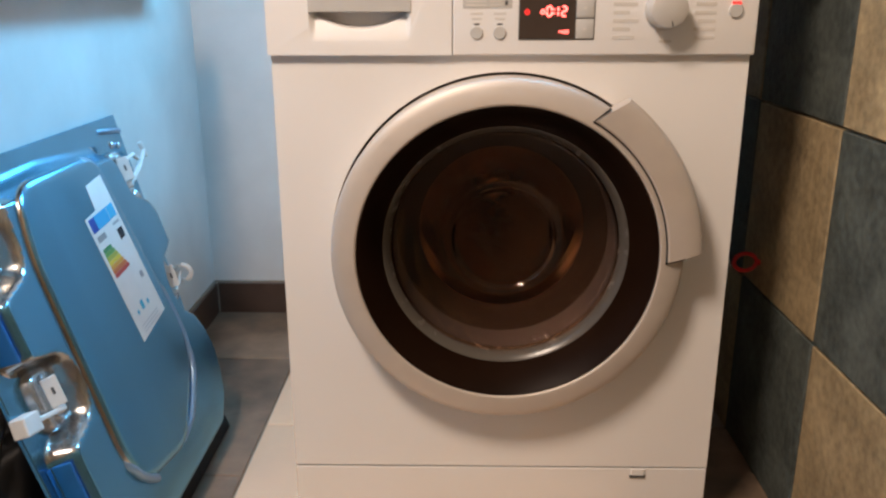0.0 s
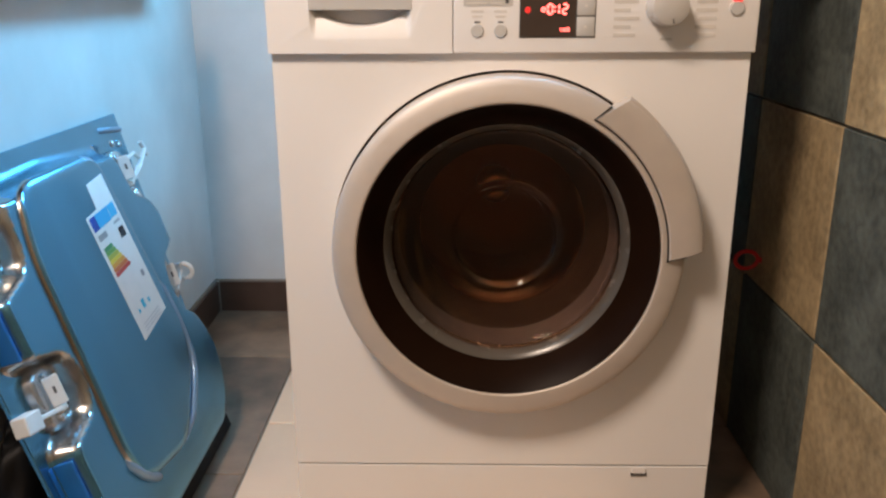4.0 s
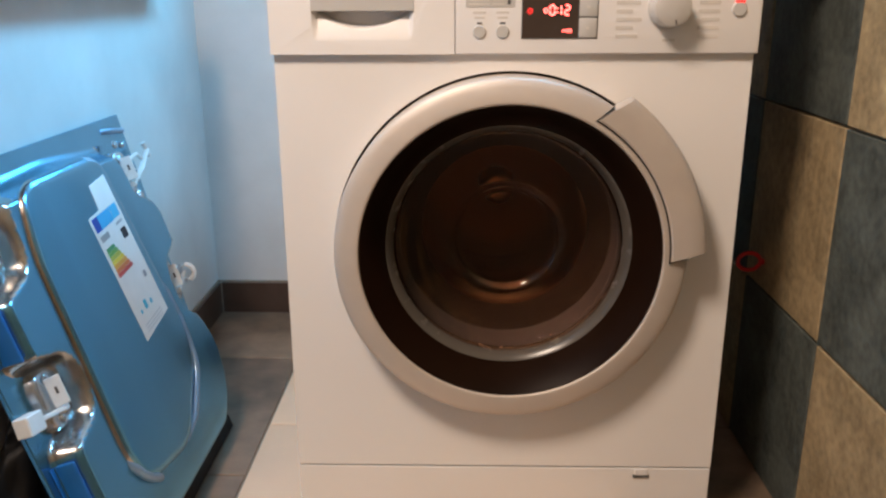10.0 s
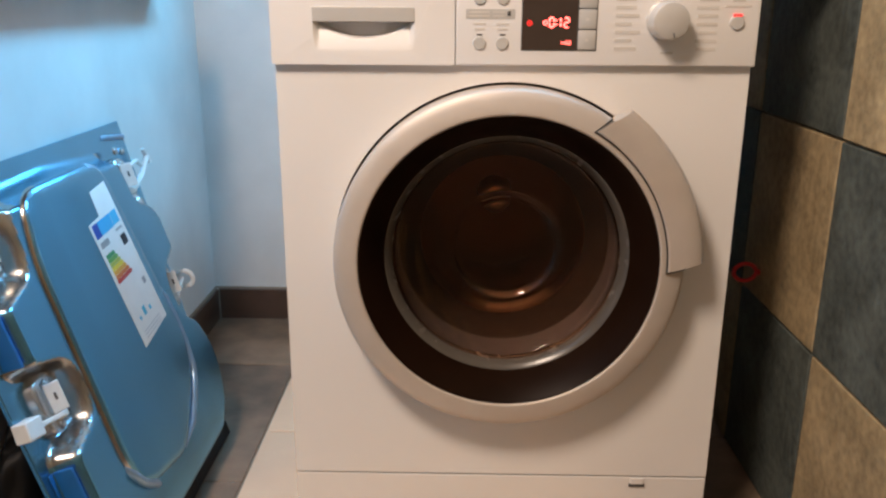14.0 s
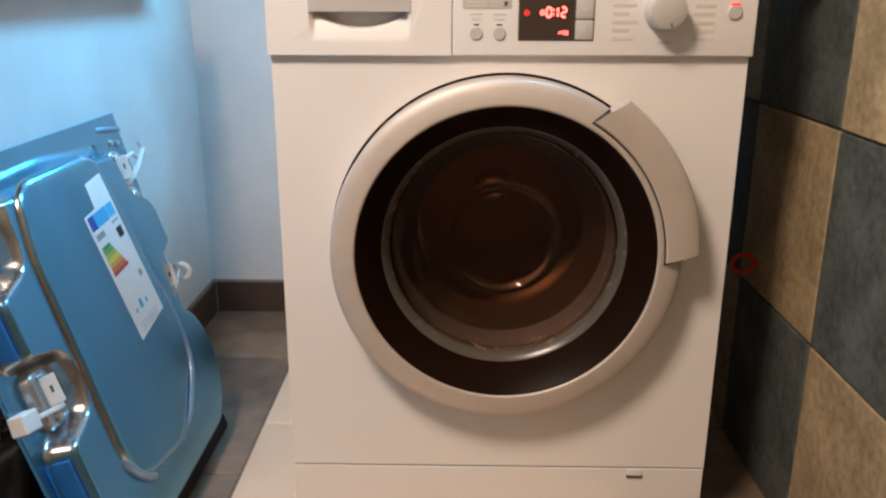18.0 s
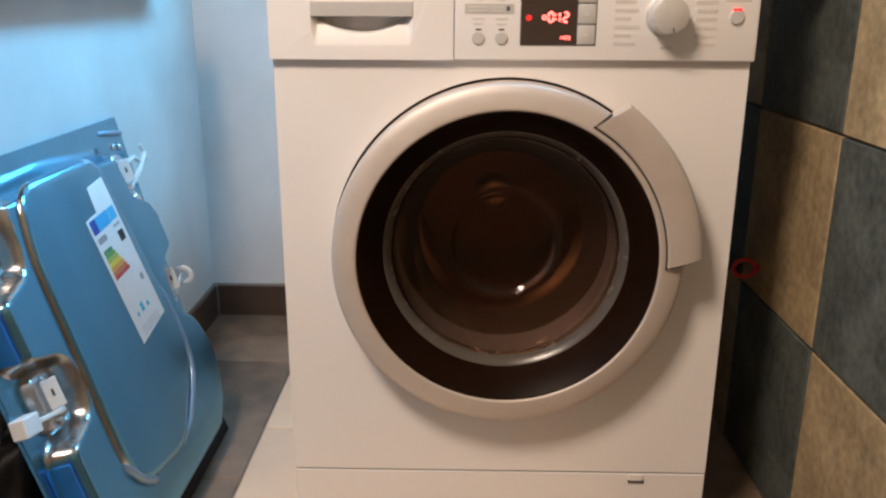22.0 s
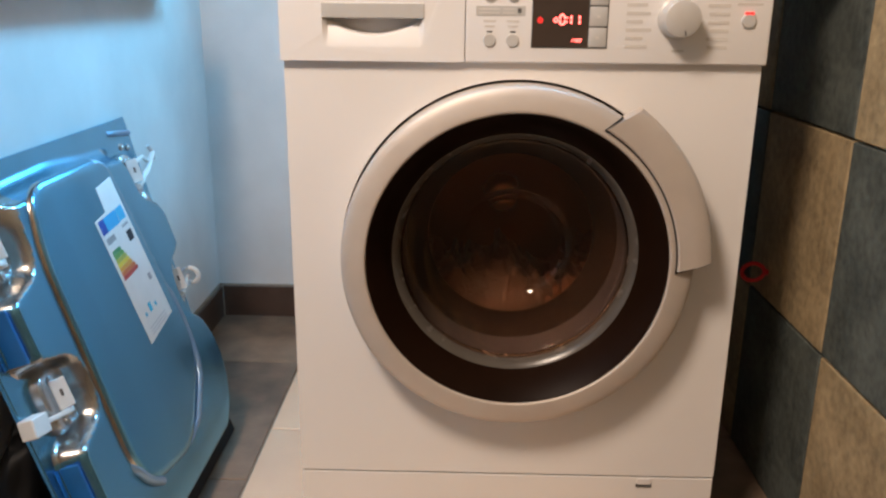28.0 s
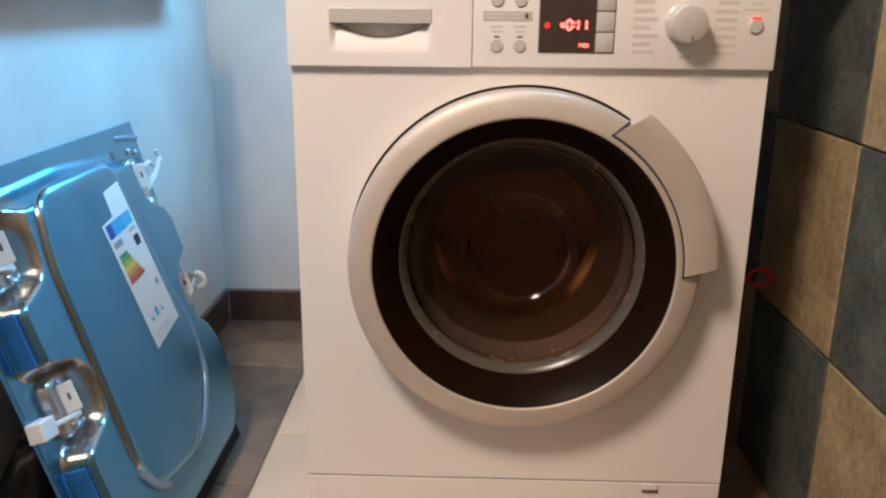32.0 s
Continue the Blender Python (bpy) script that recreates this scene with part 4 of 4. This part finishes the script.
def build_label(sink, h):
    u0, u1, v0, v1 = -0.149, -0.046, 0.269, 0.467
    def sheet(points, z, th=0.0004):
        bm = bmesh.new()
        c, n = math.cos(radians(-4.2)), math.sin(radians(-4.2))
        points = [(u1 + (x - u1) * c - (y - v1) * n, v1 + (x - u1) * n + (y - v1) * c) for x, y in points]
        f = bm.faces.new([bm.verts.new((x, y, z)) for x, y in points])
        r = bmesh.ops.extrude_face_region(bm, geom=[f])
        bmesh.ops.translate(bm, vec=(0, 0, th), verts=[q for q in r["geom"] if isinstance(q, bmesh.types.BMVert)])
        return bm
    lab = part("energy_label", sheet([(u0, v0 + 0.006), (u1, v0), (u1, v1), (u1 - 0.040, v1 + 0.002), (u1 - 0.044, v1 + 0.038), (u0 + 0.004, v1 + 0.040)], h), PAPER, sink, "white energy label with coloured rating bars")
    h += 0.0005

    def patch(name, a, b, c, d, colour):
        key = "label_" + "_".join(str(int(q * 100)) for q in colour)
        mat = bpy.data.materials.get(key) or material(key, colour, 0.5, vary=0.04, scale=60)
        return part(name, sheet([(a, c), (b, c), (b, d), (a, d)], h, 0.0003), mat, lab)
    patch("header_field", u1 - 0.024, u1 - 0.006, v1 - 0.024, v1 - 0.003, (0.01, 0.06, 0.36))
    patch("header_field", u1 - 0.068, u1 - 0.0245, v1 - 0.024, v1 - 0.003, (0.03, 0.38, 0.72))
    patch("header_field", u1 - 0.093, u1 - 0.0695, v1 - 0.023, v1 - 0.003, (0.05, 0.45, 0.75))
    patch("maker_mark", u1 - 0.036, u1 - 0.008, v1 - 0.0395, v1 - 0.0305, (0.30, 0.31, 0.33))
    patch("caption_bar", u1 - 0.090, u1 - 0.068, v1 - 0.033, v1 - 0.029, (0.40, 0.41, 0.43))
    patch("rating_arrow", u1 - 0.090, u1 - 0.072, v1 - 0.057, v1 - 0.041, (0.01, 0.01, 0.02))
    cols = [(0.02, 0.26, 0.10), (0.10, 0.34, 0.07), (0.42, 0.46, 0.06), (0.75, 0.60, 0.04), (0.70, 0.34, 0.03), (0.62, 0.16, 0.03), (0.50, 0.03, 0.03)]
    for i, c in enumerate(cols):
        top = v1 - 0.050 - i * 0.0066
        ln = 0.026 + i * 0.0042
        bm = sheet([(u1 - 0.008, top - 0.0062), (u1 - 0.008, top), (u1 - 0.008 - ln, top), (u1 - 0.012 - ln, top - 0.0031), (u1 - 0.008 - ln, top - 0.0062)], h, 0.0003)
        part("rating_bar", bm, material("rating_colour", [0.92 * q + 0.03 for q in c], 0.5, vary=0.04, scale=60), lab)
    patch("caption_bar", u1 - 0.088, u1 - 0.078, v0 + 0.073, v0 + 0.083, (0.28, 0.30, 0.34))
    for i, (a, w, hh) in enumerate(((0.020, 0.006, 0.006), (0.038, 0.010, 0.014), (0.060, 0.007, 0.007))):
        patch("pictogram", u1 - a - w, u1 - a, v0 + 0.036, v0 + 0.036 + hh, (0.04, 0.40, 0.60))
    for i in range(3):
        patch("caption_bar", u1 - 0.082, u1 - 0.016, v0 + 0.008 + i * 0.005, v0 + 0.0098 + i * 0.005, (0.52, 0.54, 0.56))


def build_small():
    shelf = thing("wall_shelf", "narrow dark teal board shelf fixed to the plaster wall", "shelf")
    part("board", box(LEFT, LEFT + 0.054, -0.50, 0.615, 0.777, 0.797, 0.002, 2), SHELF, shelf)
    for y in (-0.40, 0.06, 0.52):
        part("bracket", box(LEFT, LEFT + 0.04, y - 0.01, y + 0.01, 0.797, 0.86, 0.002, 1), STEEL, shelf)
    # added black lump that fills the dark space behind the sink
    sack = bmesh.new()
    bmesh.ops.create_icosphere(sack, subdivisions=4, radius=1.0)
    for q in sack.verts:
        p = q.co.copy()
        f = 1 + 0.16 * noise.noise(p * 2.2) + 0.07 * noise.noise(p * 6.0)
        q.co = Vector((-0.616 + 0.044 * p.x * f, -0.105 + 0.105 * p.y * f, max(0.001, 0.125 + 0.135 * p.z * f)))
    tagged(part("black_filler", sack, FILLER, smooth=True, angle=70), "black lump added to fill the dark space behind the sink", "sack")
    loop = [(0.402 + 0.018 * math.cos(t), 0.226, 0.345 + 0.0145 * math.sin(t)) for t in [math.tau * k / 28 for k in range(28)]]
    valve = thing("drain_valve", "red plastic valve loop on the tiled wall behind the machine", "valve")
    part("loop_handle", tube(loop, 0.0034, 8, closed=True), RED, valve, "red plastic loop", smooth=True)
    part("stem", tube([(0.420, 0.226, 0.345), (RIGHT, 0.226, 0.345)], 0.005, 10), RED, valve, smooth=True)


# ---------------------------------------------------------------- movement

def motions():
    # the drum's speed in turns a second along the clip
    def speed(t):
        keys = [(0, 1.45), (1, 1.90), (2, 2.75), (2.6, 3.6), (3.2, 5.0), (12.4, 5.0), (12.6, 5.0176), (21.0, 5.0176), (21.2, 5.0), (25.2, 5.0), (26.6, 0.784), (27.4, 0.25), (27.9, 0.0), (30.1, 0.0), (30.4, 0.22), (31.0, 0.22), (31.3, 1.2), (32, 2.0)]
        for (a, va), (b, vb) in zip(keys, keys[1:]):
            if t <= b:
                return va + (vb - va) * (t - a) / (b - a)
        return keys[-1][1]
    ang, turn = 0.0, []
    for k in range(0, 32 * 30 + 1):
        turn.append(ang)
        ang += 360 * speed((k + 0.5) / 30) / 30
    walk(DRUM, [(k / 30, pose(0, 0, CZ, 0, -turn[k], 0)) for k in range(len(turn))])

    def smooth(a, b, t):
        s = max(0.0, min(1.0, (t - a) / (b - a)))
        return s * s * (3 - 2 * s)
    # laundry: loose at first, flung to the drum wall, then a heap that begins to tumble again
    heap = [(-0.012, 0.102, -3), (0.070, 0.064, 40), (-0.020, 0.060, -12), (0.020, 0.055, 16), (0.035, 0.075, 30)]
    for i, (ob, start) in enumerate(LAUNDRY):
        out = []
        deep = 0.045 if i < 2 else 0.0
        for k in range(len(turn)):
            t = k / 30
            loose = 1 - smooth(2.2, 3.1, t)
            fall = smooth(25.9, 27.6, t)
            tumble = smooth(30.1, 31.0, t)
            th = turn[k] + start
            # loose: the piece is drawn in from the wall and tumbles
            inn = 0.105 + 0.035 * math.sin(2.1 * t + i * 1.9)
            a = radians(th)
            x1, z1 = -loose * inn * math.sin(a), loose * inn * math.cos(a)
            hx, hz, hr = heap[i]
            base = turn[int(27.6 * 30)] + start
            w = math.floor(base / 360 + 0.5) * 360
            gone = turn[k] - turn[int(27.9 * 30)]
            # the wet heap rides round with the drum, each piece slipping behind a little
            rest = max(0.0, gone) * (1 - 0.04 * i)
            ra = radians(rest)
            gx, gz = hx * math.cos(ra) - hz * math.sin(ra), hx * math.sin(ra) + hz * math.cos(ra)
            if t < 25.9:
                out.append((t, pose(x1, deep, CZ + z1, 0, -th, 0)))
            else:
                r = th * (1 - fall) + (w + hr) * fall if t < 27.9 else w + hr + rest
                near = 1 + 0.25 * tumble   # drawn in towards the axis while it tumbles
                out.append((t, pose(gx * fall * near, deep * (1 - fall) - (0.036 if i < 2 else 0.018) * fall, CZ + gz * fall * near, 0, -r, 0)))
        walk(ob, out)
    # the last figure changes from 2 to 1: its bars swing over to the right-hand side
    x, z, h, y = BARS["x"], BARS["z"], BARS["h"], BARS["y"]
    goal = {"a": ("b", 0.0002), "g": ("c", 0.0002), "d": ("c", 0.0004), "e": ("c", 0.0006)}
    for s, (to, lift) in goal.items():
        dx, dz, up = SEGS[s]
        tx, tz, _ = SEGS[to]
        p0 = pose(x + dx * h * 0.95, y, z + dz * h * 1.9, 0, -90 if up else 0, 0)
        p1 = pose(x + tx * h * 0.95, y - lift, z + tz * h * 1.9, 0, -89, 0)
        walk(BARS[s], [(0, p0), (26.4, p0), (26.5, p1), (32, p1)])


EAST, FLOOR = build_place()
build_base()
MACHINE, DRUM = build_machine()
build_laundry()
build_sink()
build_small()
build_tiles(EAST, FLOOR)
motions()
